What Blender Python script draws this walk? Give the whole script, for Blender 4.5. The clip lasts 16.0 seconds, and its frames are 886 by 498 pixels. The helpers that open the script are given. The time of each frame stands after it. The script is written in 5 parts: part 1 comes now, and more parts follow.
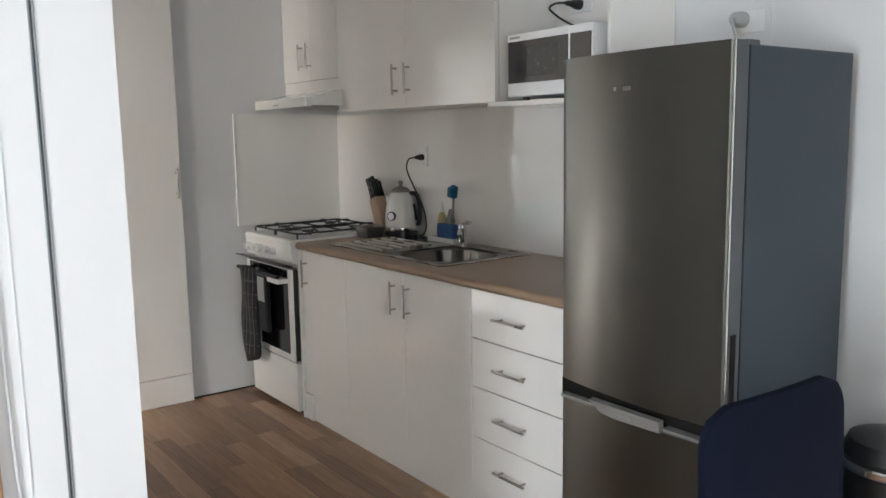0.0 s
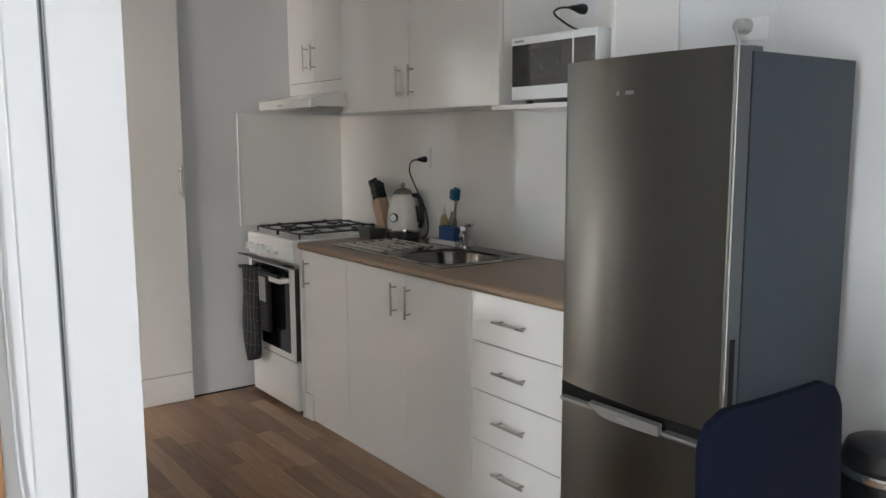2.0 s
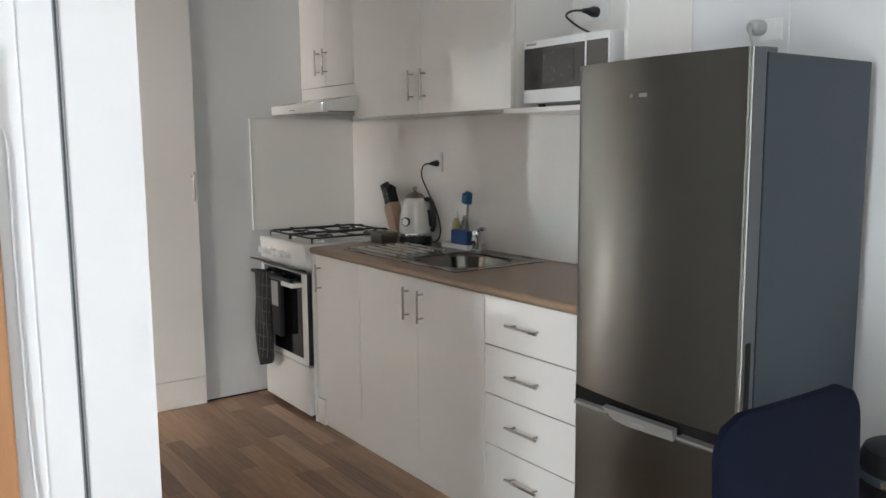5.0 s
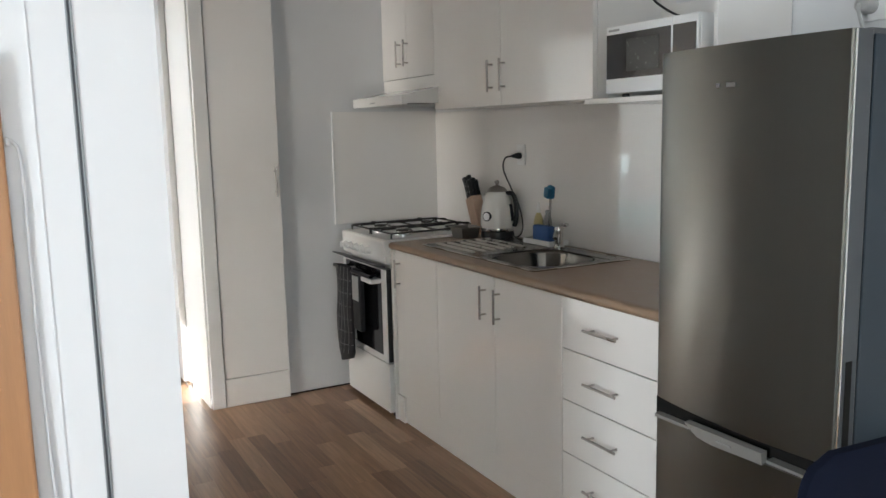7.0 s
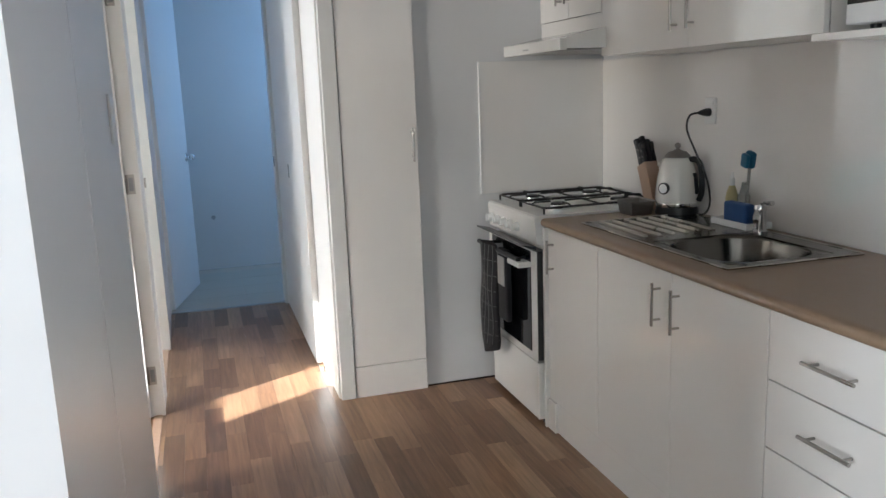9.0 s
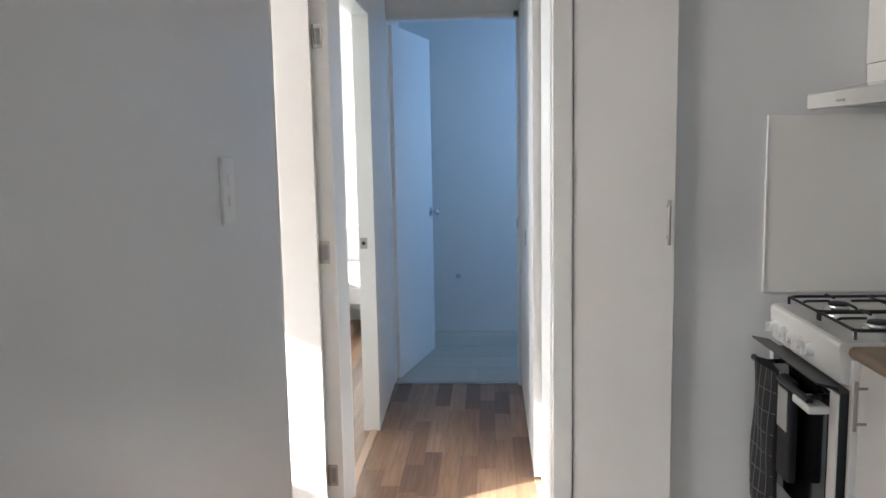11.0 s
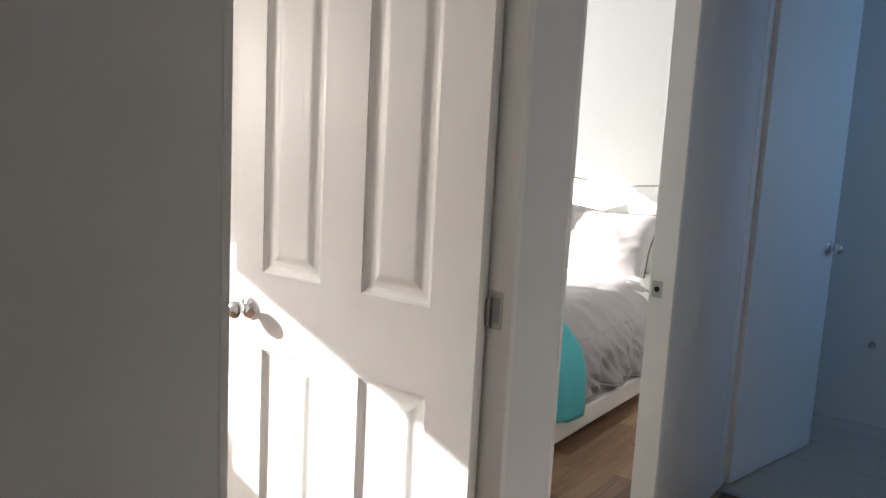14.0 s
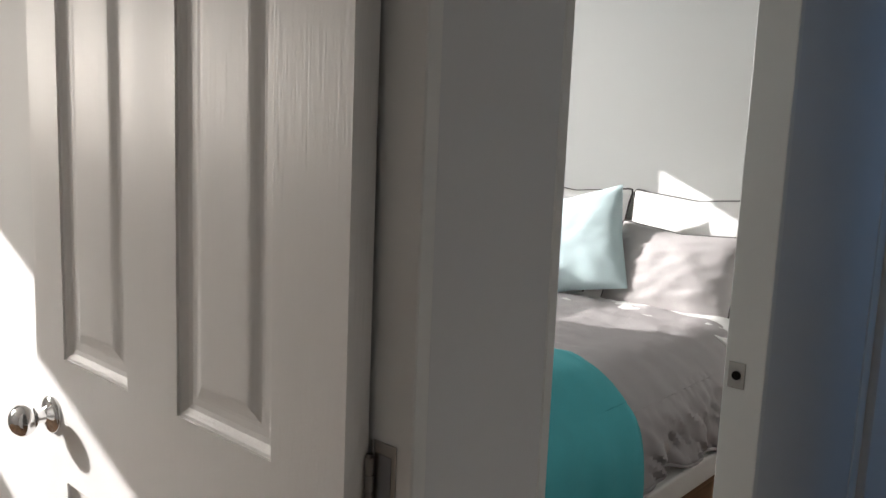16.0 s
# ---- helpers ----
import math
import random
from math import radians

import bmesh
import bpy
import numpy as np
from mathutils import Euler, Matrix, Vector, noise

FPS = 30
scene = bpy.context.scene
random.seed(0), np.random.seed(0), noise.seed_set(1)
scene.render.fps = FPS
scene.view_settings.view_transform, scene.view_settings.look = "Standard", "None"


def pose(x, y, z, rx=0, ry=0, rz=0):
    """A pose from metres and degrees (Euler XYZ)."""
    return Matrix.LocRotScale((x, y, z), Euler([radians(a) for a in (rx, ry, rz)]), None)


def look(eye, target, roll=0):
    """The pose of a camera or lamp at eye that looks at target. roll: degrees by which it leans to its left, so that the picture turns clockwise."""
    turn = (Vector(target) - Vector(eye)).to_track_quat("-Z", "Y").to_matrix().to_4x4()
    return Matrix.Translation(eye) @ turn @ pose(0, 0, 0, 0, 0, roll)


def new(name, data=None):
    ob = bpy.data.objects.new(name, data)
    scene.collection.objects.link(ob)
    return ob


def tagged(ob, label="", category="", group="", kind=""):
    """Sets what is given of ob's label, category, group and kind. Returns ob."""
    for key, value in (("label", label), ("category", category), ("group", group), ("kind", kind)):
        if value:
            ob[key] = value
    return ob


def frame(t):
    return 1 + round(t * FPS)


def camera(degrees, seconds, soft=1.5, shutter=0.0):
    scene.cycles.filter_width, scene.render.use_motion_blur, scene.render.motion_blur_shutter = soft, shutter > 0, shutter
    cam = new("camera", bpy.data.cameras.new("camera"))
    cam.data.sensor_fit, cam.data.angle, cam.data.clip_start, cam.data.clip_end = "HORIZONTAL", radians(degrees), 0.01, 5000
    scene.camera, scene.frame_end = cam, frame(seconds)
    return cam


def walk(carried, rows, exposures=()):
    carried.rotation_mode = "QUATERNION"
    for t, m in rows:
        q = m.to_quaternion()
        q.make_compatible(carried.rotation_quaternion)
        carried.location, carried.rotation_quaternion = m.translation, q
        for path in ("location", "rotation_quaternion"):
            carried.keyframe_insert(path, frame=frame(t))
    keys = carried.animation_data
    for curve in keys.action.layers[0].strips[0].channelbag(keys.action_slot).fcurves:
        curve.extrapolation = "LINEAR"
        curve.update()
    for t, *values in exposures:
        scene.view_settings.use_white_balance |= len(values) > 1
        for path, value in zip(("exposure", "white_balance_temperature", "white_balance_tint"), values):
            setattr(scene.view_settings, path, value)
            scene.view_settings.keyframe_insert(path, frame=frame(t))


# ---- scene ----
cam = camera(57.4, 16.0)
PATH = [
    (0, (1.09, 2.757, 1.442), (2.268, 4.349, 1.162), -1.0),
    (0.5, (1.095, 2.765, 1.438), (2.261, 4.373, 1.198), 0.1),
    (1, (1.091, 2.763, 1.436), (2.251, 4.374, 1.189), -0.3),
    (1.5, (1.086, 2.762, 1.435), (2.239, 4.376, 1.182), -0.9),
    (2, (1.083, 2.749, 1.436), (2.259, 4.344, 1.165), -0.2),
    (2.5, (1.086, 2.756, 1.44), (2.257, 4.355, 1.169), -0.3),
    (3, (1.069, 2.748, 1.433), (2.224, 4.359, 1.164), 0.5),
    (3.5, (1.068, 2.755, 1.437), (2.211, 4.374, 1.171), -0.2),
    (4, (1.079, 2.752, 1.432), (2.209, 4.384, 1.183), -0.3),
    (4.2, (1.08, 2.753, 1.427), (2.226, 4.374, 1.181), -0.2),
    (6.3, (1.139, 2.759, 1.447), (2.269, 4.383, 1.157), -1.1),
    (6.5, (1.159, 2.776, 1.449), (2.247, 4.428, 1.155), -1.4),
    (7, (1.228, 2.812, 1.462), (2.172, 4.551, 1.172), -1.3),
    (7.5, (1.321, 2.889, 1.447), (2.171, 4.677, 1.162), 0.5),
    (8, (1.406, 3.015, 1.439), (2.219, 4.802, 1.055), -0.2),
    (8.5, (1.471, 3.237, 1.456), (2.177, 5.086, 1.163), -1.8),
    (9, (1.568, 3.396, 1.458), (2.123, 5.274, 1.071), -2.2),
    (9.5, (1.704, 3.548, 1.48), (1.995, 5.499, 1.147), 0.4),
    (9.7, (1.746, 3.603, 1.489), (1.962, 5.568, 1.186), 0.7),
    (11.8, (1.974, 4.617, 1.502), (1.693, 6.580, 1.243), 0.50),
    (12, (1.996, 4.718, 1.494), (1.675, 6.673, 1.220), 1.60),
    (12.5, (2.018, 4.971, 1.490), (1.561, 6.891, 1.165), 0.60),
    (13, (2.047, 5.238, 1.521), (1.380, 7.105, 1.256), -0.30),
    (13.5, (2.128, 5.457, 1.508), (1.204, 7.208, 1.226), -0.85),
    (14, (2.200, 5.691, 1.499), (1.055, 7.304, 1.200), 3.00),
    (14.5, (2.135, 5.912, 1.494), (0.905, 7.463, 1.212), 1.25),
    (15, (2.018, 6.162, 1.500), (0.863, 7.768, 1.211), -1.05),
    (15.5, (1.946, 6.394, 1.489), (0.771, 7.984, 1.185), -1.15),
    (16, (1.876, 6.619, 1.483), (0.563, 8.100, 1.196), 2.35),
]
walk(cam, [(t, look(eye, target, roll)) for t, eye, target, roll in PATH], exposures=[(0, 2.58, 6300, 9), (1.6, 2.55, 6300, 9), (2.0, 2.4, 6300, 9), (2.4, 2.55, 6300, 9), (4.2, 2.6, 6300, 9), (6.5, 2.62, 6300, 9), (7.2, 2.45, 6250, 8), (8, 2.36, 6200, 8), (8.5, 2.5, 6200, 9), (9, 2.55, 6150, 9), (9.5, 2.68, 6150, 9), (12, 2.36, 6200, 10), (12.5, 2.12, 6300, 10), (13.2, 1.86, 6400, 11), (14, 1.52, 6550, 11), (14.5, 1.1, 6550, 11), (15, 0.62, 6550, 11), (15.5, 0.53, 6500, 11), (16, 0.63, 6500, 11)])

# ---- light ----
world = bpy.data.worlds.new("world")
scene.world = world
world.use_nodes = True
wn = world.node_tree
sky = wn.nodes.new("ShaderNodeTexSky")
sky.sky_type = 'NISHITA'
sky.sun_disc = False
SUN_DIR = Vector((1.0, 0.55, -0.43)).normalized()
sky.sun_elevation = math.asin(-SUN_DIR.z)
sky.sun_rotation = math.atan2(-SUN_DIR.x, -SUN_DIR.y) % (2 * math.pi)
wn.links.new(sky.outputs[0], wn.nodes["Background"].inputs[0])
wn.nodes["Background"].inputs[1].default_value = 0.05

sun = new("sun", bpy.data.lights.new("sun", 'SUN'))
sun.data.energy = 5.0
sun.data.angle = radians(0.5)
sun.data.color = (1.0, 0.975, 0.95)
sun.matrix_world = Matrix.Translation((-6, -3, 5)) @ SUN_DIR.to_track_quat("-Z", "Y").to_matrix().to_4x4()


def window_light(name, at, facing, width, height, power, colour):
    lamp = new(name, bpy.data.lights.new(name, 'AREA'))
    lamp.data.shape = 'RECTANGLE'
    lamp.data.size, lamp.data.size_y = width, height
    lamp.data.energy, lamp.data.color = power, colour
    lamp.matrix_world = Matrix.Translation(at) @ Vector(facing).to_track_quat("-Z", "Y").to_matrix().to_4x4()


# sky light entering through the glazed openings
window_light("skylight_south", (0.84, 0.16, 1.15), (0, 1, 0), 1.15, 2.0, 2.7, (0.66, 0.85, 1.0))
# added fill at an assumed, unseen west opening, brightens the kitchen fronts
window_light("fill_living", (-1.66, 2.2, 1.05), (1, 0, 0), 0.75, 1.9, 23, (0.90, 0.96, 1.0))
window_light("skylight_west", (-1.68, 5.84, 1.72), (1, 0, 0), 0.9, 0.5, 14.8, (1.0, 0.94, 0.875))
window_light("skylight_bedroom", (-2.18, 9.25, 1.8), (1, 0, 0), 1.45, 0.6, 21, (1.0, 0.985, 0.97))
window_light("skylight_bath", (3.3, 9.9, 1.75), (-1, 0, 0), 0.7, 0.6, 2.1, (0.28, 0.55, 1.0))


# ---- materials ----
def material(name, colour, rough=0.5, metal=0.0, vary=0.06, scale=3.0, bump=0.05, bump_scale=60.0, coat=0.0, stretch=(1, 1, 1), rough_vary=0.08, spec=0.5):
    m = bpy.data.materials.new(name)
    m.use_nodes = True
    t = m.node_tree
    n, l = t.nodes, t.links
    b = n["Principled BSDF"]
    b.inputs["Roughness"].default_value = rough
    b.inputs["Metallic"].default_value = metal
    b.inputs["Coat Weight"].default_value = coat
    b.inputs["Coat Roughness"].default_value = 0.08
    b.inputs["Specular IOR Level"].default_value = spec
    co = n.new("ShaderNodeTexCoord")
    mp = n.new("ShaderNodeMapping")
    mp.inputs["Scale"].default_value = stretch
    l.new(co.outputs["Object"], mp.inputs["Vector"])
    big = n.new("ShaderNodeTexNoise")
    big.inputs["Scale"].default_value = scale
    big.inputs["Detail"].default_value = 4
    l.new(mp.outputs[0], big.inputs["Vector"])
    fine = n.new("ShaderNodeTexNoise")
    fine.inputs["Scale"].default_value = bump_scale
    fine.inputs["Detail"].default_value = 3
    l.new(mp.outputs[0], fine.inputs["Vector"])
    mix = n.new("ShaderNodeMix")
    mix.data_type = 'RGBA'
    mix.inputs["A"].default_value = (*[c * (1 - vary) for c in colour], 1)
    mix.inputs["B"].default_value = (*[min(1, c * (1 + vary)) for c in colour], 1)
    add = n.new("ShaderNodeMath")
    add.operation = 'MULTIPLY_ADD'
    l.new(fine.outputs[0], add.inputs[0])
    add.inputs[1].default_value = 0.4
    l.new(big.outputs[0], add.inputs[2])
    sub = n.new("ShaderNodeMath")
    sub.operation = 'SUBTRACT'
    sub.use_clamp = True
    l.new(add.outputs[0], sub.inputs[0])
    sub.inputs[1].default_value = 0.2
    l.new(sub.outputs[0], mix.inputs["Factor"])
    l.new(mix.outputs["Result"], b.inputs["Base Color"])
    rr = n.new("ShaderNodeMapRange")
    rr.inputs["To Min"].default_value = max(0.02, rough - rough_vary)
    rr.inputs["To Max"].default_value = min(1, rough + rough_vary)
    l.new(big.outputs[0], rr.inputs["Value"])
    l.new(rr.outputs[0], b.inputs["Roughness"])
    if bump:
        bp = n.new("ShaderNodeBump")
        bp.inputs["Strength"].default_value = bump
        bp.inputs["Distance"].default_value = 0.01
        l.new(fine.outputs[0], bp.inputs["Height"])
        l.new(bp.outputs[0], b.inputs["Normal"])
    return m


def plank_material(name, island):
    m = bpy.data.materials.new(name)
    m.use_nodes = True
    t = m.node_tree
    n, l = t.nodes, t.links
    b = n["Principled BSDF"]
    if island:
        rnd = n.new("ShaderNodeNewGeometry").outputs["Random Per Island"]
    else:
        rnd = n.new("ShaderNodeObjectInfo").outputs["Random"]
    co = n.new("ShaderNodeTexCoord")
    off = n.new("ShaderNodeVectorMath")
    off.operation = 'ADD'
    sc = n.new("ShaderNodeMath")
    sc.operation = 'MULTIPLY'
    sc.inputs[1].default_value = 37.0
    l.new(rnd, sc.inputs[0])
    l.new(co.outputs["Object"], off.inputs[0])
    l.new(sc.outputs[0], off.inputs[1])
    mp = n.new("ShaderNodeMapping")
    mp.inputs["Scale"].default_value = (28, 1.6, 1)
    l.new(off.outputs[0], mp.inputs["Vector"])
    grain = n.new("ShaderNodeTexNoise")
    grain.inputs["Scale"].default_value = 2.2
    grain.inputs["Detail"].default_value = 6
    grain.inputs["Distortion"].default_value = 0.6
    l.new(mp.outputs[0], grain.inputs["Vector"])
    ramp = n.new("ShaderNodeValToRGB")
    e = ramp.color_ramp.elements
    e[0].position, e[0].color = 0.0, (0.135, 0.073, 0.042, 1)
    e[1].position, e[1].color = 1.0, (0.40, 0.25, 0.148, 1)
    for pos, c in ((0.3, (0.222, 0.122, 0.068, 1)), (0.6, (0.29, 0.167, 0.095, 1)), (0.85, (0.335, 0.20, 0.117, 1))):
        el = e.new(pos)
        el.color = c
    l.new(rnd, ramp.inputs[0])
    gr = n.new("ShaderNodeMapRange")
    gr.inputs["From Min"].default_value, gr.inputs["From Max"].default_value = 0.3, 0.7
    gr.inputs["To Min"].default_value, gr.inputs["To Max"].default_value = 0.74, 1.18
    l.new(grain.outputs[0], gr.inputs["Value"])
    mul = n.new("ShaderNodeVectorMath")
    mul.operation = 'SCALE'
    l.new(ramp.outputs[0], mul.inputs[0])
    l.new(gr.outputs[0], mul.inputs["Scale"])
    l.new(mul.outputs[0], b.inputs["Base Color"])
    b.inputs["Roughness"].default_value = 0.32
    b.inputs["Specular IOR Level"].default_value = 0.4
    bp = n.new("ShaderNodeBump")
    bp.inputs["Strength"].default_value = 0.12
    bp.inputs["Distance"].default_value = 0.004
    l.new(grain.outputs[0], bp.inputs["Height"])
    l.new(bp.outputs[0], b.inputs["Normal"])
    return m


WALL = material("white_wall_panel", (0.685, 0.69, 0.695), 0.33, vary=0.02, scale=1.2, bump=0.015, bump_scale=25, rough_vary=0.06, spec=0.5)
WALLMATT = material("white_painted_wall", (0.76, 0.76, 0.74), 0.55, vary=0.02, scale=1.5, bump=0.03, bump_scale=180)
CEIL = material("white_ceiling_paint", (0.8, 0.8, 0.79), 0.75, vary=0.02, bump=0.04, bump_scale=150)
DOORWHITE = material("white_door_paint", (0.78, 0.77, 0.75), 0.38, vary=0.025, scale=2, bump=0.1, bump_scale=26, stretch=(8, 8, 0.35))
TRIMWHITE = material("white_trim_paint", (0.77, 0.77, 0.75), 0.35, vary=0.03, bump=0.04)
GLOSS = material("white_gloss_board", (0.845, 0.82, 0.785), 0.12, vary=0.015, scale=1.5, bump=0.006, bump_scale=14, rough_vary=0.03, coat=0.3)
SPLASH = material("white_gloss_splashback", (0.84, 0.818, 0.79), 0.045, vary=0.012, scale=1.2, bump=0.002, bump_scale=5, rough_vary=0.01, coat=0.2)
BENCH = material("brown_laminate", (0.30, 0.205, 0.135), 0.35, vary=0.14, scale=30, bump=0.03, bump_scale=220)
STEEL = material("brushed_steel", (0.235, 0.233, 0.218), 0.29, 1.0, vary=0.04, scale=4, bump=0.006, bump_scale=120, stretch=(1, 1, 0.02))
# lighter copy of the sink's steel: bright reflections on ribs and rim as colour
GLINTSTEEL = material("sink_steel_glint", (0.56, 0.53, 0.48), 0.28, 1.0, vary=0.06, scale=8, bump=0.02, bump_scale=200)
SINKSTEEL = material("sink_steel", (0.15, 0.14, 0.125), 0.2, 1.0, vary=0.06, scale=8, bump=0.02, bump_scale=200)
CHROME = material("chrome", (0.75, 0.75, 0.75), 0.1, 1.0, vary=0.03, bump=0.0)
NICKEL = material("satin_nickel", (0.42, 0.4, 0.375), 0.28, 1.0, vary=0.04, bump=0.01)
DARKNICKEL = material("dull_nickel", (0.32, 0.3, 0.28), 0.4, 1.0, vary=0.1, scale=20, bump=0.01)
DULLALU = material("dull_aluminium", (0.26, 0.27, 0.28), 0.5, 0.7, vary=0.08, scale=20, bump=0.02)
ALU = material("grey_aluminium", (0.42, 0.43, 0.44), 0.35, 1.0, vary=0.08, scale=20, bump=0.02)
FRIDGESIDE = material("grey_fridge_side", (0.024, 0.036, 0.048), 0.35, 0.0, vary=0.06, scale=2, bump=0.012, bump_scale=160, spec=0.27)
EDGEGREY = material("grey_edge_strip", (0.07, 0.077, 0.085), 0.5, vary=0.05, bump=0.02, spec=0.3)
PALELIP = material("pale_metal_paint", (0.34, 0.335, 0.315), 0.35, 0.4, vary=0.05, scale=15, bump=0.01)
# gasket black, also put where gaps, holes and recesses would be in shade
DARKGAP = material("dark_gasket_and_shade", (0.012, 0.011, 0.010), 0.8, vary=0.1, spec=0.15)
WHITEENAMEL = material("white_enamel", (0.8, 0.79, 0.76), 0.15, vary=0.02, bump=0.005, coat=0.3)
WHITEPLASTIC = material("white_plastic", (0.78, 0.78, 0.77), 0.3, vary=0.02, bump=0.01)
CABLEGREY = material("pale_grey_cable", (0.6, 0.6, 0.61), 0.45, vary=0.03, bump=0.01)
PALEPLUG = material("pale_grey_plug", (0.42, 0.42, 0.41), 0.5, vary=0.04, bump=0.01)
GREYPLASTIC = material("grey_plastic", (0.33, 0.33, 0.32), 0.45, vary=0.05, bump=0.02)
BLACKPLASTIC = material("black_plastic", (0.012, 0.012, 0.013), 0.35, vary=0.1, bump=0.02)
BLACKIRON = material("black_cast_iron", (0.015, 0.014, 0.014), 0.55, vary=0.15, bump=0.08, bump_scale=150)
BLACKGLASS = material("black_glass", (0.008, 0.008, 0.009), 0.05, vary=0.05, bump=0.0, coat=0.5)
MITTBLACK = material("black_quilted_cotton", (0.018, 0.018, 0.02), 0.85, vary=0.2, scale=40, bump=0.15, bump_scale=300)
MITTLINE = material("white_printed_line", (0.17, 0.17, 0.165), 0.85, vary=0.1, bump=0.1, bump_scale=300)
KNIFEWOOD = material("pale_wood_block", (0.52, 0.36, 0.26), 0.5, vary=0.12, scale=12, bump=0.04, stretch=(5, 5, 1))
FRAMEWOOD = material("honey_wood", (0.36, 0.18, 0.08), 0.35, vary=0.18, scale=6, bump=0.05, stretch=(8, 8, 0.7))
CREAM = material("cream_enamel", (0.8, 0.78, 0.73), 0.18, vary=0.02, bump=0.004, coat=0.5)
SMOKED = material("smoked_mesh_glass", (0.05, 0.05, 0.047), 0.25, vary=0.1, scale=60, bump=0.0)
YELLOW = material("yellow_plastic", (0.5, 0.42, 0.18), 0.3, vary=0.08, bump=0.01)
CLEARISH = material("milky_plastic", (0.6, 0.6, 0.58), 0.25, vary=0.05, bump=0.01)
BLUE = material("blue_sponge", (0.03, 0.085, 0.24), 0.8, vary=0.15, scale=40, bump=0.3, bump_scale=200)
TEALPLASTIC = material("teal_plastic", (0.01, 0.12, 0.22), 0.4, vary=0.1, bump=0.03)
for m_, k_ in ((YELLOW, 0.35), (CLEARISH, 0.75)):
    m_.node_tree.nodes["Principled BSDF"].inputs["Transmission Weight"].default_value = k_
FOIL = material("crumpled_foil", (0.3, 0.29, 0.27), 0.35, 1.0, vary=0.05, bump=0.4, bump_scale=90)
NAVY = material("navy_upholstery", (0.006, 0.008, 0.017), 0.85, vary=0.2, scale=25, bump=0.2, bump_scale=500, spec=0.06)
DARKWOOD = material("dark_wood", (0.04, 0.024, 0.016), 0.45, vary=0.15, scale=8, stretch=(6, 6, 1))
DUVET = material("grey_linen", (0.36, 0.335, 0.333), 0.85, vary=0.05, scale=9, bump=0.25, bump_scale=420)
WHITELINEN = material("white_linen", (0.75, 0.74, 0.72), 0.85, vary=0.03, scale=8, bump=0.2, bump_scale=300)
# duvet linen made lighter, so the pillows' colour carries part of the sunlight
LITLINEN = material("sunlit_grey_linen", (0.42, 0.395, 0.39), 0.85, vary=0.05, scale=9, bump=0.25, bump_scale=420)
PIPING = material("dark_piping", (0.05, 0.045, 0.045), 0.8, vary=0.1, bump=0.1)
TEAL = material("turquoise_knit", (0.07, 0.40, 0.44), 0.9, vary=0.08, scale=20, bump=0.35, bump_scale=350)
PALETEAL = material("pale_turquoise_cotton", (0.517, 0.640, 0.659), 0.85, vary=0.06, scale=10, bump=0.25, bump_scale=300)
BEDWHITE = material("white_bed_base", (0.74, 0.72, 0.69), 0.5, vary=0.04, scale=8, bump=0.06, bump_scale=150)
TILE = material("beige_floor_tile", (0.47, 0.43, 0.36), 0.35, vary=0.08, scale=5, bump=0.03)
GROUT = material("beige_grout", (0.6, 0.53, 0.45), 0.8, vary=0.08)
GROUND = material("grey_ground", (0.16, 0.15, 0.13), 0.9, vary=0.2, scale=2, bump=0.2)
PLANK = plank_material("wood_vinyl_plank", False)
PLANKS = plank_material("wood_vinyl_planks", True)

def brushed(m, rotation):
    t = m.node_tree
    b = t.nodes["Principled BSDF"]
    tan = t.nodes.new("ShaderNodeTangent")
    tan.direction_type, tan.axis = 'RADIAL', 'Z'
    t.links.new(tan.outputs[0], b.inputs["Tangent"])
    b.inputs["Anisotropic"].default_value = 0.6
    b.inputs["Anisotropic Rotation"].default_value = rotation


brushed(STEEL, 0.25)
GLASS = bpy.data.materials.new("clear_glass")
GLASS.use_nodes = True
GLASS.node_tree.nodes["Principled BSDF"].inputs["Transmission Weight"].default_value = 1.0
GLASS.node_tree.nodes["Principled BSDF"].inputs["Roughness"].default_value = 0.0
GLASS.node_tree.nodes["Principled BSDF"].inputs["IOR"].default_value = 1.1
MIRROR = bpy.data.materials.new("mirror_glass")
MIRROR.use_nodes = True
MIRROR.node_tree.nodes["Principled BSDF"].inputs["Metallic"].default_value = 1.0
MIRROR.node_tree.nodes["Principled BSDF"].inputs["Roughness"].default_value = 0.02
MIRROR.node_tree.nodes["Principled BSDF"].inputs["Base Color"].default_value = (0.85, 0.86, 0.86, 1)


# ---- mesh helpers ----
def box(bm, x0, y0, z0, x1, y1, z1, bevel=0.0, seg=2):
    r = bmesh.ops.create_cube(bm, size=1.0)
    c = Vector(((x0 + x1) / 2, (y0 + y1) / 2, (z0 + z1) / 2))
    s = Vector((abs(x1 - x0), abs(y1 - y0), abs(z1 - z0)))
    for v in r["verts"]:
        v.co = Vector((v.co.x * s.x, v.co.y * s.y, v.co.z * s.z)) + c
    if bevel:
        es = {e for v in r["verts"] for e in v.link_edges}
        bmesh.ops.bevel(bm, geom=list(es), offset=bevel, segments=seg, affect='EDGES', profile=0.5)
    return bm


def prism(bm, pts, z0, z1):
    lo = [bm.verts.new((x, y, z0)) for x, y in pts]
    hi = [bm.verts.new((x, y, z1)) for x, y in pts]
    k = len(pts)
    bm.faces.new(list(reversed(lo)))
    bm.faces.new(hi)
    for i in range(k):
        bm.faces.new((lo[i], lo[(i + 1) % k], hi[(i + 1) % k], hi[i]))
    return bm


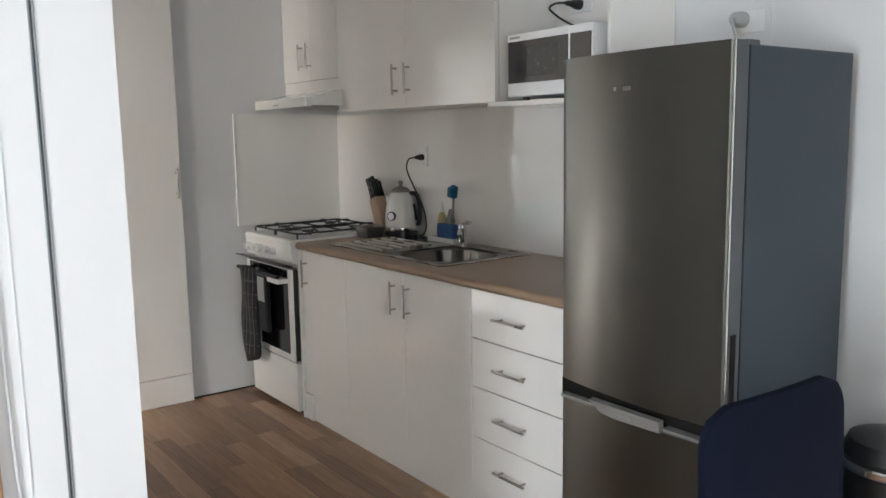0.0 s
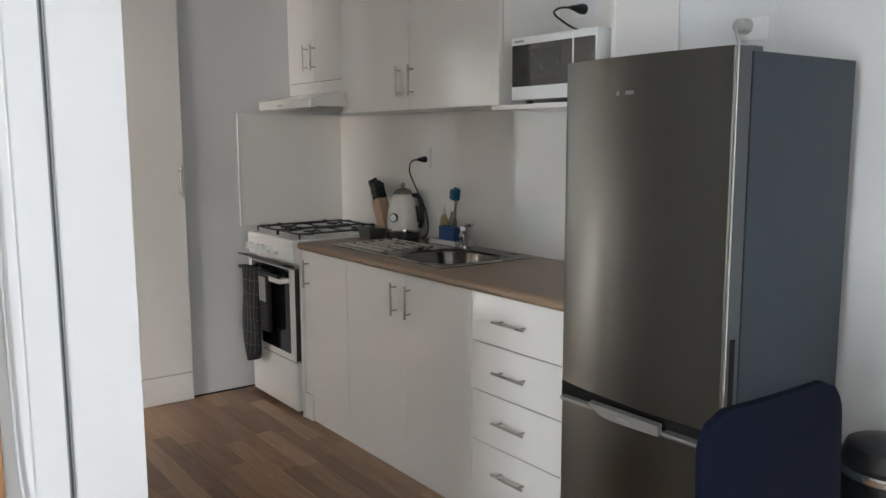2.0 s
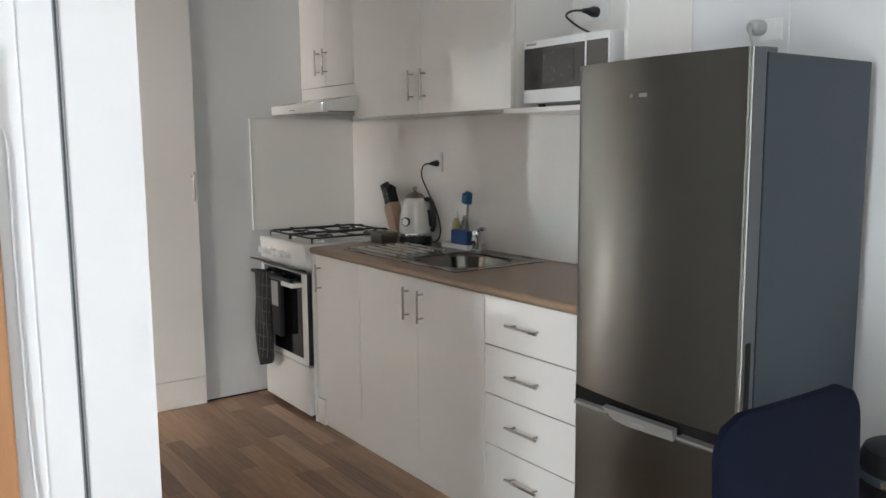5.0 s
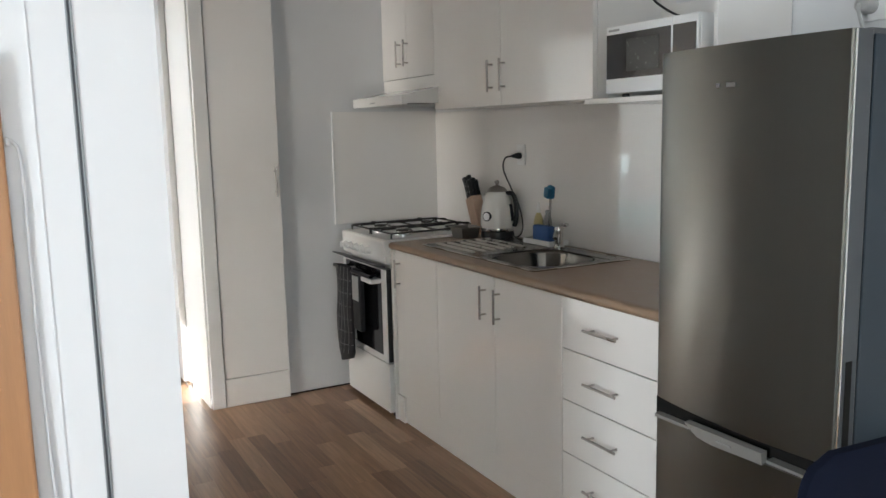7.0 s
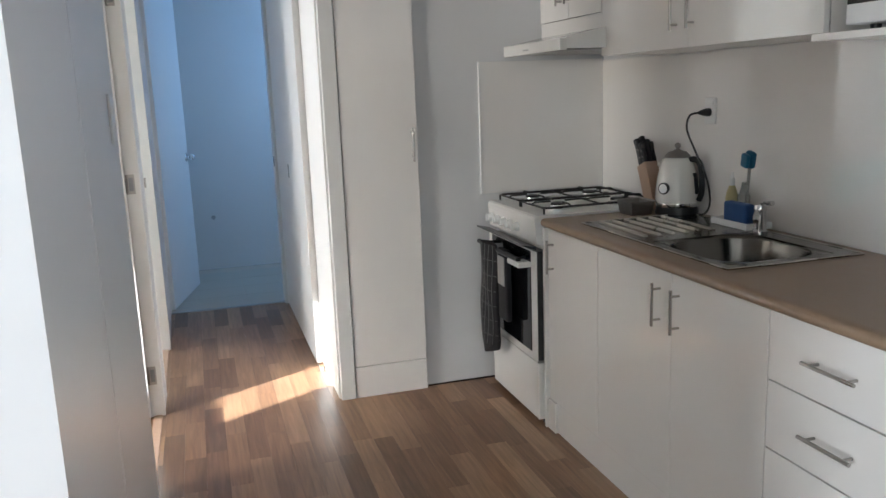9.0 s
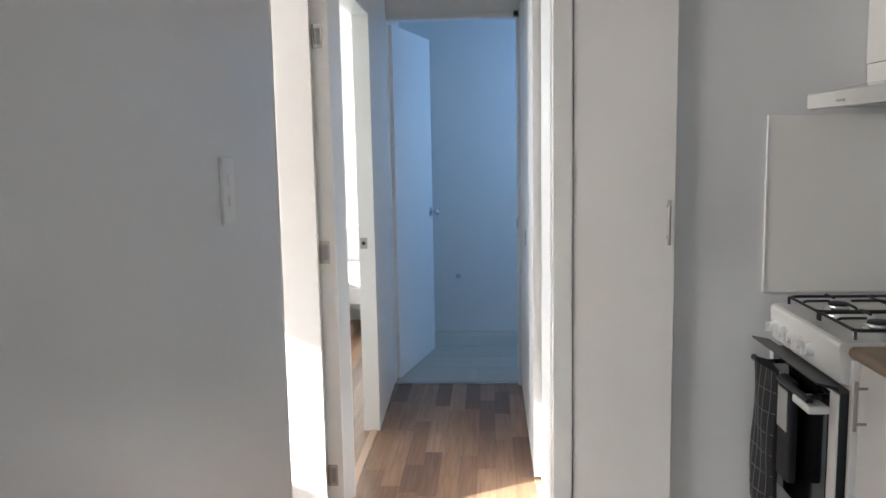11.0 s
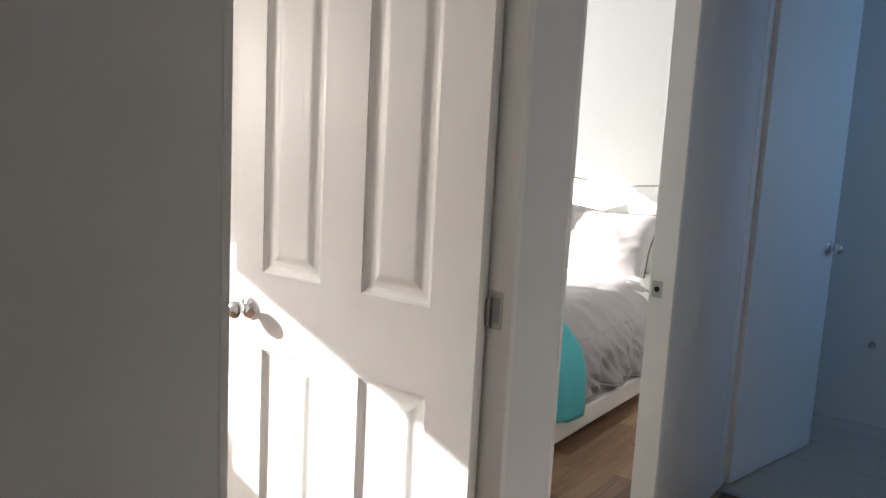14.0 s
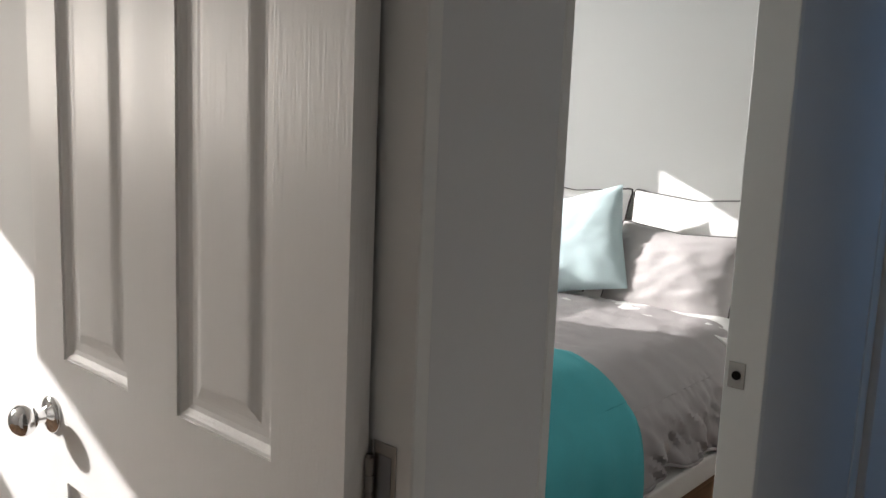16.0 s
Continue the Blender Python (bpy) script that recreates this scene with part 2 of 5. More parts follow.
def rod(bm, p0, p1, r, seg=12, r2=None):
    p0, p1 = Vector(p0), Vector(p1)
    d = p1 - p0
    m = Matrix.Translation((p0 + p1) / 2) @ d.to_track_quat("Z", "Y").to_matrix().to_4x4()
    bmesh.ops.create_cone(bm, cap_ends=True, segments=seg, radius1=r, radius2=r if r2 is None else r2, depth=d.length, matrix=m)
    return bm


def lathe(bm, profile, at=(0, 0, 0), seg=28, axis="z"):
    rings = []
    for r, z in profile:
        ring = []
        for i in range(seg):
            a = 2 * math.pi * i / seg
            p = (r * math.cos(a), r * math.sin(a), z)
            if axis == "x":
                p = (z, r * math.cos(a), r * math.sin(a))
            if axis == "y":
                p = (r * math.cos(a), z, r * math.sin(a))
            ring.append(bm.verts.new(Vector(p) + Vector(at)))
        rings.append(ring)
    for a, b in zip(rings, rings[1:]):
        for i in range(seg):
            j = (i + 1) % seg
            bm.faces.new((a[i], a[j], b[j], b[i]))
    bm.faces.new(list(reversed(rings[0])))
    bm.faces.new(rings[-1])
    return bm


def tube(bm, pts, r, seg=8, steps=6):
    pts = [Vector(p) for p in pts]
    path = []
    for i in range(len(pts) - 1):
        p0, p1, p2, p3 = pts[max(0, i - 1)], pts[i], pts[i + 1], pts[min(len(pts) - 1, i + 2)]
        for k in range(steps):
            t = k / steps
            path.append(0.5 * ((2 * p1) + (p2 - p0) * t + (2 * p0 - 5 * p1 + 4 * p2 - p3) * t * t + (3 * p1 - p0 - 3 * p2 + p3) * t ** 3))
    path.append(pts[-1])
    rings = []
    up = Vector((0.31, 0.17, 0.93))
    for i, p in enumerate(path):
        d = (path[min(i + 1, len(path) - 1)] - path[max(i - 1, 0)]).normalized()
        u = d.cross(up).normalized()
        v = d.cross(u)
        rings.append([bm.verts.new(p + r * (math.cos(2 * math.pi * k / seg) * u + math.sin(2 * math.pi * k / seg) * v)) for k in range(seg)])
    for a, b in zip(rings, rings[1:]):
        for k in range(seg):
            bm.faces.new((a[k], a[(k + 1) % seg], b[(k + 1) % seg], b[k]))
    bm.faces.new(list(reversed(rings[0])))
    bm.faces.new(rings[-1])
    return bm


def finish(name, bm, mat, smooth=False):
    bmesh.ops.recalc_face_normals(bm, faces=bm.faces)
    me = bpy.data.meshes.new(name)
    bm.to_mesh(me)
    bm.free()
    me.materials.append(mat)
    if smooth:
        me.set_sharp_from_angle(angle=radians(35))
        for p in me.polygons:
            p.use_smooth = True
    return new(name, me)


def part(name, bm, mat, parent, label="", smooth=False):
    ob = finish(name, bm, mat, smooth)
    ob.parent = parent
    ob.matrix_parent_inverse = parent.matrix_basis.inverted()
    if label:
        ob["label"] = label
    return ob


def thing(name, at, label, category, group=""):
    ob = new(name)
    ob.empty_display_size = 0.1
    ob.matrix_basis = Matrix.Translation(at)
    return tagged(ob, label, category, group)


def structure(name, bm, mat, label, category, smooth=False):
    return tagged(finish(name, bm, mat, smooth), label, category, kind="structure")


def B():
    return bmesh.new()


# ---- large structure ----
EAST, STOVE_Y, HALL_L, HALL_R, CEILZ = 3.54, 7.12, 1.305, 2.122, 2.46
HEAD = 2.16
structure("ground", box(B(), -400, -400, -0.4, 400, 400, -0.2), GROUND, "flat grey ground outside the house", "ground")
floor = structure("floor", prism(B(), [(-1.8, 0.0), (EAST + 0.1, 0.0), (EAST + 0.1, 11.1), (-2.3, 11.1), (-2.3, 7.27), (-1.8, 7.27)], -0.2, -0.004), DARKGAP, "wood-look vinyl plank floor in warm brown", "floor")
structure("ceiling", box(B(), -2.4, -0.1, CEILZ, 3.75, 11.2, CEILZ + 0.1), CEIL, "plain white painted ceiling", "ceiling")
structure("wall_east", box(B(), EAST, 0.0, 0.0, EAST + 0.1, 9.3, CEILZ), WALL, "glossy white panel wall behind the kitchen", "wall")
bm = B()
box(bm, EAST, 9.3, 0, EAST + 0.1, 9.55, CEILZ)
box(bm, EAST, 10.25, 0, EAST + 0.1, 11.1, CEILZ)
box(bm, EAST, 9.55, 0, EAST + 0.1, 10.25, 1.4)
box(bm, EAST, 9.55, 2.1, EAST + 0.1, 10.25, CEILZ)
structure("wall_bath_east", bm, WALLMATT, "white painted bathroom wall with a window", "wall")
structure("wall_stove", box(B(), 2.2, STOVE_Y, 0, EAST, STOVE_Y + 0.08, CEILZ), WALL, "glossy white panel wall beside the stove", "wall")
structure("wall_hall_right", box(B(), HALL_R, STOVE_Y + 0.08, 0, HALL_R + 0.08, 9.14, CEILZ), WALL, "white panel wall of the short hall", "wall")
# hall's other wall: one slightly skewed run, a post between two doorways, and a short return
HL = HALL_L - 0.075
structure("wall_hall_left", prism(B(), [(1.443, 4.06), (HALL_L, 6.42), (HL, 6.42), (1.36, 4.14), (1.36, 4.06)], 0, CEILZ), WALL, "glossy white panel wall along the hall", "wall")
structure("wall_over_doorway", prism(B(), [(HALL_L, 6.42), (HALL_L, 7.249), (HL, 7.249), (HL, 6.42)], HEAD, CEILZ), WALL, "white wall panel above the doorway", "wall")
structure("wall_post", prism(B(), [(HALL_L, 7.249), (HALL_L, 7.472), (HL, 7.472), (HL, 7.249)], 0, CEILZ), WALL, "white wall post between two doorways", "wall")
structure("wall_over_bedroom_doorway", prism(B(), [(HALL_L, 7.472), (HALL_L, 8.295), (HL, 8.295), (HL, 7.472)], HEAD, CEILZ), WALL, "white wall panel above the bedroom doorway", "wall")
structure("wall_hall_end", prism(B(), [(HALL_L, 8.295), (1.285, 9.14), (1.21, 9.14), (HL, 8.295)], 0, CEILZ), WALL, "white wall panel at the end of the hall", "wall")
structure("wall_living_north", box(B(), -1.8, 4.06, 0, 1.36, 4.14, CEILZ), WALL, "glossy white panel wall facing the living area", "wall")
bm = B()
box(bm, 1.21, 9.14, 0, 1.27, 9.22, CEILZ)
box(bm, 2.09, 9.14, 0, EAST, 9.22, CEILZ)
box(bm, 1.27, 9.14, HEAD + 0.10, 2.09, 9.22, CEILZ)
structure("wall_bath_south", bm, WALLMATT, "white painted wall with the bathroom doorway", "wall")
structure("wall_bath_north", box(B(), 1.21, 10.55, 0, EAST, 10.63, CEILZ), WALLMATT, "white painted bathroom back wall", "wall")
structure("wall_bath_west", box(B(), 1.13, 9.22, 0, 1.21, 11.0, CEILZ), WALLMATT, "white painted wall between bathroom and bedroom", "wall")
structure("wall_rooms", box(B(), -1.72, 7.27, 0, HALL_L - 0.075, 7.35, CEILZ), WALLMATT, "white painted wall between the two side rooms", "wall")
bm = B()
box(bm, -1.8, 4.14, 0, -1.72, 5.15, CEILZ)
box(bm, -1.8, 6.4, 0, -1.72, 7.35, CEILZ)
box(bm, -1.8, 5.15, 0, -1.72, 6.4, 1.37)
box(bm, -1.8, 5.15, 2.06, -1.72, 6.4, CEILZ)
structure("wall_west", bm, WALLMATT, "white painted outer wall with a high window", "wall")
bm = B()
box(bm, -2.3, 7.35, 0, -2.22, 8.56, CEILZ)
box(bm, -2.3, 10.0, 0, -2.22, 11.1, CEILZ)
box(bm, -2.3, 8.56, 0, -2.22, 10.0, 1.45)
box(bm, -2.3, 8.56, 2.19, -2.22, 10.0, CEILZ)
box(bm, -2.22, 7.27, 0, -1.8, 7.35, CEILZ)
structure("wall_bedroom_west", bm, WALLMATT, "white painted bedroom wall with a high window", "wall")
structure("wall_bedroom_north", box(B(), -2.3, 11.0, 0, 1.21, 11.1, CEILZ), WALLMATT, "plain white bedroom wall behind the bed", "wall")
bm = B()
box(bm, -1.8, 0.0, 0, -1.72, 1.78, CEILZ)
box(bm, -1.8, 2.62, 0, -1.72, 4.06, CEILZ)
box(bm, -1.8, 1.78, 2.08, -1.72, 2.62, CEILZ)
structure("wall_living_west", bm, WALLMATT, "white living area wall with an opening for the added side door", "wall")
# unseen wall, added outside to block direct sun through the west opening
structure("wall_sun_block", box(B(), -4.6, -4.0, -0.2, -4.4, 3.4, 3.2), WALLMATT, "plain unseen wall added outside to keep sun off the side door", "wall")
bm = B()
box(bm, -1.8, 0.0, 0, -1.05, 0.1, CEILZ)
box(bm, 1.45, 0.0, 0, EAST, 0.1, CEILZ)
box(bm, -1.05, 0.0, 2.15, 1.45, 0.1, CEILZ)
structure("wall_south", bm, WALLMATT, "white living area wall with a wide glazed door", "wall")


def glazing(name, x0, y0, z0, x1, y1, z1, along, label, panes):
    w = thing(name, ((x0 + x1) / 2, (y0 + y1) / 2, z0), label, "window")
    w["kind"] = "structure"
    bm, t = B(), 0.04
    if along == "x":
        box(bm, x0, y0, z0, x1, y1, z0 + t)
        box(bm, x0, y0, z1 - t, x1, y1, z1)
        for i in range(panes + 1):
            c = x0 + t / 2 + (x1 - x0 - t) * i / panes
            box(bm, c - t / 2, y0, z0 + t, c + t / 2, y1, z1 - t)
    else:
        box(bm, x0, y0, z0, x1, y1, z0 + t)
        box(bm, x0, y0, z1 - t, x1, y1, z1)
        for i in range(panes + 1):
            c = y0 + t / 2 + (y1 - y0 - t) * i / panes
            box(bm, x0, c - t / 2, z0 + t, x1, c + t / 2, z1 - t)
    part("window_frame", bm, TRIMWHITE, w)
    for i in range(panes):
        bm = B()
        if along == "x":
            a, b = x0 + (x1 - x0) * i / panes + t, x0 + (x1 - x0) * (i + 1) / panes - t
            box(bm, a, (y0 + y1) / 2 - 0.003, z0 + t, b, (y0 + y1) / 2 + 0.003, z1 - t)
        else:
            a, b = y0 + (y1 - y0) * i / panes + t, y0 + (y1 - y0) * (i + 1) / panes - t
            box(bm, (x0 + x1) / 2 - 0.003, a, z0 + t, (x0 + x1) / 2 + 0.003, b, z1 - t)
        p = part("pane", bm, GLASS, w)
        p.visible_shadow = False


glazing("window_1", -1.05, 0.02, 0.0, 1.45, 0.08, 2.15, "x", "white framed sliding glass door to the outside", 2)
# assumed side door, out of view, added to go with the living area fill
glazing("window_added", -1.79, 1.78, 0.0, -1.73, 2.62, 2.08, "y", "white framed glass side door, unseen and added for the fill light", 1)
glazing("window_2", -1.79, 5.15, 1.37, -1.73, 6.4, 2.06, "y", "white framed high window with clear glass", 1)
glazing("window_3", -2.29, 8.56, 1.45, -2.23, 10.0, 2.19, "y", "white framed high bedroom window with clear glass", 1)
glazing("window_4", EAST + 0.02, 9.55, 1.4, EAST + 0.08, 10.25, 2.1, "y", "small white framed bathroom window", 1)

# joint strips of the panel walls
bm = B()
box(bm, 1.3255, 4.058, 0, 1.3285, 4.06, CEILZ, 0.0008)
box(bm, 1.3315, 4.058, 0, 1.3345, 4.06, CEILZ, 0.0008)
structure("trim_joint_gap", box(B(), 1.3285, 4.0595, 0, 1.3315, 4.0615, CEILZ), EDGEGREY, "dark groove of the panel joint", "trim")
structure("trim_joint", bm, DULLALU, "grey aluminium joint strip on the white panel wall", "trim")
structure("trim_panel_edge", box(B(), 1.275, 4.0585, 0, 1.277, 4.06, CEILZ), WALL, "thin panel joint line", "trim")
structure("trim_hall_joint", prism(B(), [(1.4056, 4.715), (1.4049, 4.727), (1.4035, 4.727), (1.4042, 4.715)], 0, CEILZ), WALL, "thin panel joint on the hall wall", "trim")
bm = B()
box(bm, EAST - 0.006, 4.27, 0, EAST, 4.3, CEILZ, 0.002)
structure("trim_east_joint", bm, WALL, "white joint cover on the panel wall", "trim")


# near-black strip in place of the shade in the gap under the panel
structure("trim_base_shade", box(B(), 2.558, 7.1155, 0.0, 2.93, 7.1195, 0.007), DARKGAP, "dark strip standing for the shaded gap at the panel wall's foot", "trim")


# ---- doors ----
def jambs(name, pieces, label):
    bm = B()
    for p in pieces:
        box(bm, *p, 0.002, 1)
    return structure(name, bm, TRIMWHITE, label, "door frame")


x0, x1 = HALL_L - 0.083, HALL_L + 0.002
jambs("trim_doorway_1", [(x0, 6.417, 0, x1, 6.435, HEAD), (x0, 7.224, 0, x1 + 0.001, 7.2475, HEAD), (x0, 6.435, HEAD - 0.02, x1, 7.224, HEAD)], "white timber door lining with a stop")
jambs("trim_doorway_2", [(x0, 7.469, 0, x1, 7.489, HEAD), (x0, 8.275, 0, x1, 8.30, HEAD), (x0, 7.489, HEAD - 0.02, x1, 8.275, HEAD)], "white timber door lining with a stop")
jambs("trim_doorway_3", [(1.268, 9.125, 0, 1.29, 9.228, HEAD + 0.10), (2.065, 9.08, 0, 2.095, 9.228, HEAD + 0.10), (1.29, 9.125, HEAD + 0.075, 2.07, 9.228, HEAD + 0.10)],
      "white timber bathroom door lining")
structure("trim_threshold", box(B(), 1.29, 9.12, -0.004, 2.07, 9.16, 0.008, 0.003), ALU, "thin metal threshold strip at the bathroom", "trim")
structure("trim_threshold_bedroom", box(B(), HALL_L - 0.05, 7.489, -0.004, HALL_L - 0.01, 8.275, 0.007, 0.003), KNIFEWOOD, "pale threshold strip in the doorway", "trim")
structure("trim_threshold_room", box(B(), HALL_L - 0.05, 6.435, -0.004, HALL_L - 0.01, 7.224, 0.007, 0.003), KNIFEWOOD, "pale threshold strip in the doorway", "trim")


def panel_leaf(bm, w, h, th):
    """A four-panel leaf from the hinge edge at x=0 to x=w, front face at y=0."""
    s0, s1 = 0.133, 0.11
    m0 = 0.347
    m1 = 0.487
    z1, z2, z3, z4 = 0.23, 0.863, 1.08, h - 0.12
    xs = (0, s0, m0, m1, w - s1, w)
    box(bm, 0, 0, 0.012, s0, th, h)
    box(bm, w - s1, 0, 0.012, w, th, h)
    box(bm, m0, 0, z1, m1, th, z2)
    box(bm, m0, 0, z3, m1, th, z4)
    for a, b in ((0.012, z1), (z2, z3), (z4, h)):
        box(bm, s0, 0, a, w - s1, th, b)
    for xa, xb in ((s0, m0), (m1, w - s1)):
        for za, zb in ((z1, z2), (z3, z4)):
            box(bm, xa, 0.014, za, xb, th - 0.014, zb)
            for y_in, y_out in ((0.014, 0.004), (th - 0.014, th - 0.004)):
                # sloped moulding and raised field
                span = y_in - y_out
                prof = [(0.0, y_out), (0.004, y_out + span * 0.12), (0.007, y_out + span * 0.34), (0.013, y_out + span * 0.7), (0.02, y_out + span * 0.86), (0.03, y_out + span * 0.86)]
                for k in range(1, 7):
                    prof.append((0.03 + 0.028 * k / 6, y_out + span * 0.86 * (0.5 + 0.5 * math.cos(math.pi * k / 6))))
                loops = [[bm.verts.new((x, yy, z)) for x, z in ((xa + g, za + g), (xb - g, za + g), (xb - g, zb - g), (xa + g, zb - g))] for g, yy in prof]
                for o, i in zip(loops, loops[1:]):
                    for q in range(4):
                        bm.faces.new((o[q], o[(q + 1) % 4], i[(q + 1) % 4], i[q]))
                bm.faces.new(loops[-1])
    return bm


def knob_profile(sign):
    prof = [(0.033, 0.0), (0.033, 0.004), (0.031, 0.007), (0.026, 0.0095), (0.017, 0.012), (0.0125, 0.016), (0.012, 0.026)]
    for k in range(0, 13):
        a_ = radians(-62 + 142 * k / 12)
        prof.append((0.0275 * math.cos(a_), 0.049 + 0.0225 * math.sin(a_)))
    return [(a_, sign * b_) for a_, b_ in prof]


def hung_door(name, m, w, h, label, hinge_side, panelled, kz=0.973):
    d = thing(name, (0, 0, 0), label, "door")
    d["kind"] = "structure"
    part("leaf", panel_leaf(B(), w, h, 0.035) if panelled else box(B(), 0, 0, 0.012, w, 0.035, h, 0.002), DOORWHITE, d)
    part("knob", lathe(B(), knob_profile(-1), (w - 0.06, 0.0, kz), axis="y"), CHROME, d, "round chrome door knob", True)
    part("knob", lathe(B(), knob_profile(1), (w - 0.06, 0.035, kz), axis="y"), CHROME, d, "round chrome door knob", True)
    part("latch_plate", box(B(), w - 0.001, 0.007, kz - 0.033, w + 0.002, 0.029, kz + 0.027), NICKEL, d)
    for z in (0.2, 1.09, 1.9):
        bm = B()
        for za, zb in ((-0.03, -0.011), (-0.009, 0.009), (0.011, 0.03)):
            rod(bm, (-0.006, hinge_side, z + za), (-0.006, hinge_side, z + zb), 0.0055, 12)
        rod(bm, (-0.006, hinge_side, z - 0.032), (-0.006, hinge_side, z + 0.034), 0.004, 10)
        part("hinge", bm, DARKNICKEL, d, "", True)
    d.matrix_basis = m
    return d


# door leaf of the first side room, open flat along the dividing wall
hung_door("door_1", Matrix.Translation((1.245, 7.183, 0)) @ Matrix.Diagonal((-1, 1, 1, 1)), 0.815, 2.12, "open white four-panel door with a chrome knob", 0.032, True)
# bathroom door leaf, swung inwards
hung_door("door_2", pose(1.315, 9.2, 0, 0, 0, 77.5) @ Matrix.Diagonal((1, 1, 1, 1)), 0.79, 2.22, "open white bathroom door with a chrome knob", 0.04, False, 1.02)


def strike_plate(at, axis, label):
    x, y, z = at
    s = thing("strike_plate", at, label, "strike plate")
    # the hole is not cut; a near-black piece on the plate stands for its shade
    if axis == "y":
        part("plate", box(B(), x - 0.018, y - 0.003, z - 0.028, x + 0.018, y, z + 0.028, 0.001), NICKEL, s)
        part("latch_hole_shade", lathe(B(), [(0.010, -0.0015), (0.010, 0)], (x, y - 0.003, z), 16, "y"), DARKGAP, s)
    else:
        part("plate", box(B(), x - 0.003, y - 0.022, z - 0.035, x, y + 0.022, z + 0.035, 0.001), NICKEL, s)
        part("latch_hole_shade", box(B(), x - 0.0045, y - 0.01, z - 0.014, x - 0.003, y + 0.01, z + 0.012, 0.0005), DARKGAP, s)


strike_plate((1.25, 8.275, 1.0), "y", "small metal strike plate on the white bedroom door jamb")
strike_plate((2.065, 9.13, 1.01), "x", "small metal strike plate on the bathroom door jamb")

# hinges of the first doorway: a leaf let into the lining and the knuckle beside it
def hinge_leaf(z):
    h = thing("hinge_leaf", (1.27, 7.224, z), "satin metal hinge leaf on the white door lining", "hinge")
    part("plate", box(B(), 1.2475, 7.2215, z - 0.042, 1.285, 7.224, z + 0.046, 0.001), NICKEL, h)
    part("inset", box(B(), 1.260, 7.2205, z - 0.028, 1.279, 7.2215, z + 0.032, 0.0002), DULLALU, h)
    part("fold", box(B(), 1.2475, 7.2195, z - 0.042, 1.253, 7.2215, z + 0.046, 0.0008), DARKNICKEL, h)


hinge_leaf(1.093)
hinge_leaf(0.2)
hinge_leaf(1.9)

sl = thing("door_3", (2.11, 8.3, 0), "closed white sliding cupboard door in the hall", "door")
sl["kind"] = "structure"
part("leaf", box(B(), 2.082, 7.655, 0.014, 2.117, 9.07, 2.3, 0.003), DOORWHITE, sl)
bm = B()
box(bm, 2.079, 8.36, 0.965, 2.0825, 8.40, 1.045, 0.001)
part("flush_pull", bm, GREYPLASTIC, sl, "small grey flush pull")
fg = thing("floor_guide", (2.115, 7.56, 0), "small metal floor guide of the sliding door", "guide")
bm = B()
box(bm, 2.080, 7.54, 0.0, 2.114, 7.60, 0.003)
box(bm, 2.080, 7.54, 0.003, 2.084, 7.60, 0.03, 0.001)
box(bm, 2.110, 7.54, 0.003, 2.114, 7.60, 0.03, 0.001)
part("bracket", bm, NICKEL, fg)

ls = thing("light_switch", (1.335, 5.95, 1.41), "white double light switch plate on the hall wall", "switch")
bm = B()
box(bm, -0.004, -0.046, -0.07, 0.006, 0.046, 0.07, 0.003)
pl = part("plate", bm, WHITEPLASTIC, ls)
pl.matrix_parent_inverse = Matrix()
for dz in (-0.022, 0.022):
    k = part("rocker", box(B(), 0.006, -0.009, dz - 0.012, 0.0085, 0.009, dz + 0.012, 0.001), WHITEPLASTIC, ls)
    k.matrix_parent_inverse = Matrix()
ls.matrix_basis = pose(1.3385, 5.885, 1.41, 0, 0, 3.35)


# ---- kitchen ----
def bar_handle(parent, at, axis, length, out=0.03, r=0.005):
    """A bar on two posts, standing off a front that faces -x."""
    x, y, z = at
    bm = B()
    d = Vector((0, 1, 0)) if axis == "y" else Vector((0, 0, 1))
    c = Vector((x - out, y, z))
    rod(bm, c - d * length / 2, c + d * length / 2, r, 12)
    for s in (-1, 1):
        p = Vector((x, y, z)) + d * s * length * 0.36
        rod(bm, p, p - Vector((out, 0, 0)), r * 0.8, 10)
    return part("handle", bm, NICKEL, parent, "satin metal bar handle", True)


BT = 0.915
FRONT = 2.922

# pantry cupboard
pan = thing("pantry_cupboard", (2.35, 7.3, 0), "tall white gloss pantry cupboard with one door", "cupboard")
bm = B()
box(bm, 2.14, 7.112, 0.0, 2.552, 7.119, CEILZ - 0.01)
box(bm, 2.125, 7.1, 0.0, 2.142, 7.119, CEILZ - 0.01)
part("carcass", bm, GLOSS, pan)
part("door", box(B(), 2.196, 7.09, 0.157, 2.555, 7.108, CEILZ - 0.02, 0.002), GLOSS, pan)
part("kickboard", box(B(), 2.196, 7.09, 0.0, 2.555, 7.11, 0.154, 0.002), GLOSS, pan)
bm = B()
box(bm, 2.122, 7.084, 0.0, 2.193, 7.108, CEILZ - 0.02, 0.004)
part("corner_trim", bm, TRIMWHITE, pan)
bm = B()
rod(bm, (2.528, 7.06, 1.13), (2.528, 7.06, 1.29), 0.006, 12)
for z in (1.155, 1.265):
    rod(bm, (2.528, 7.09, z), (2.528, 7.06, z), 0.005, 10)
part("handle", bm, NICKEL, pan, "satin metal bar handle", True)
structure("trim_hall_nib", box(B(), 2.116, 7.12, 0, HALL_R, 7.64, CEILZ), TRIMWHITE, "white flush panel beside the pantry", "trim")


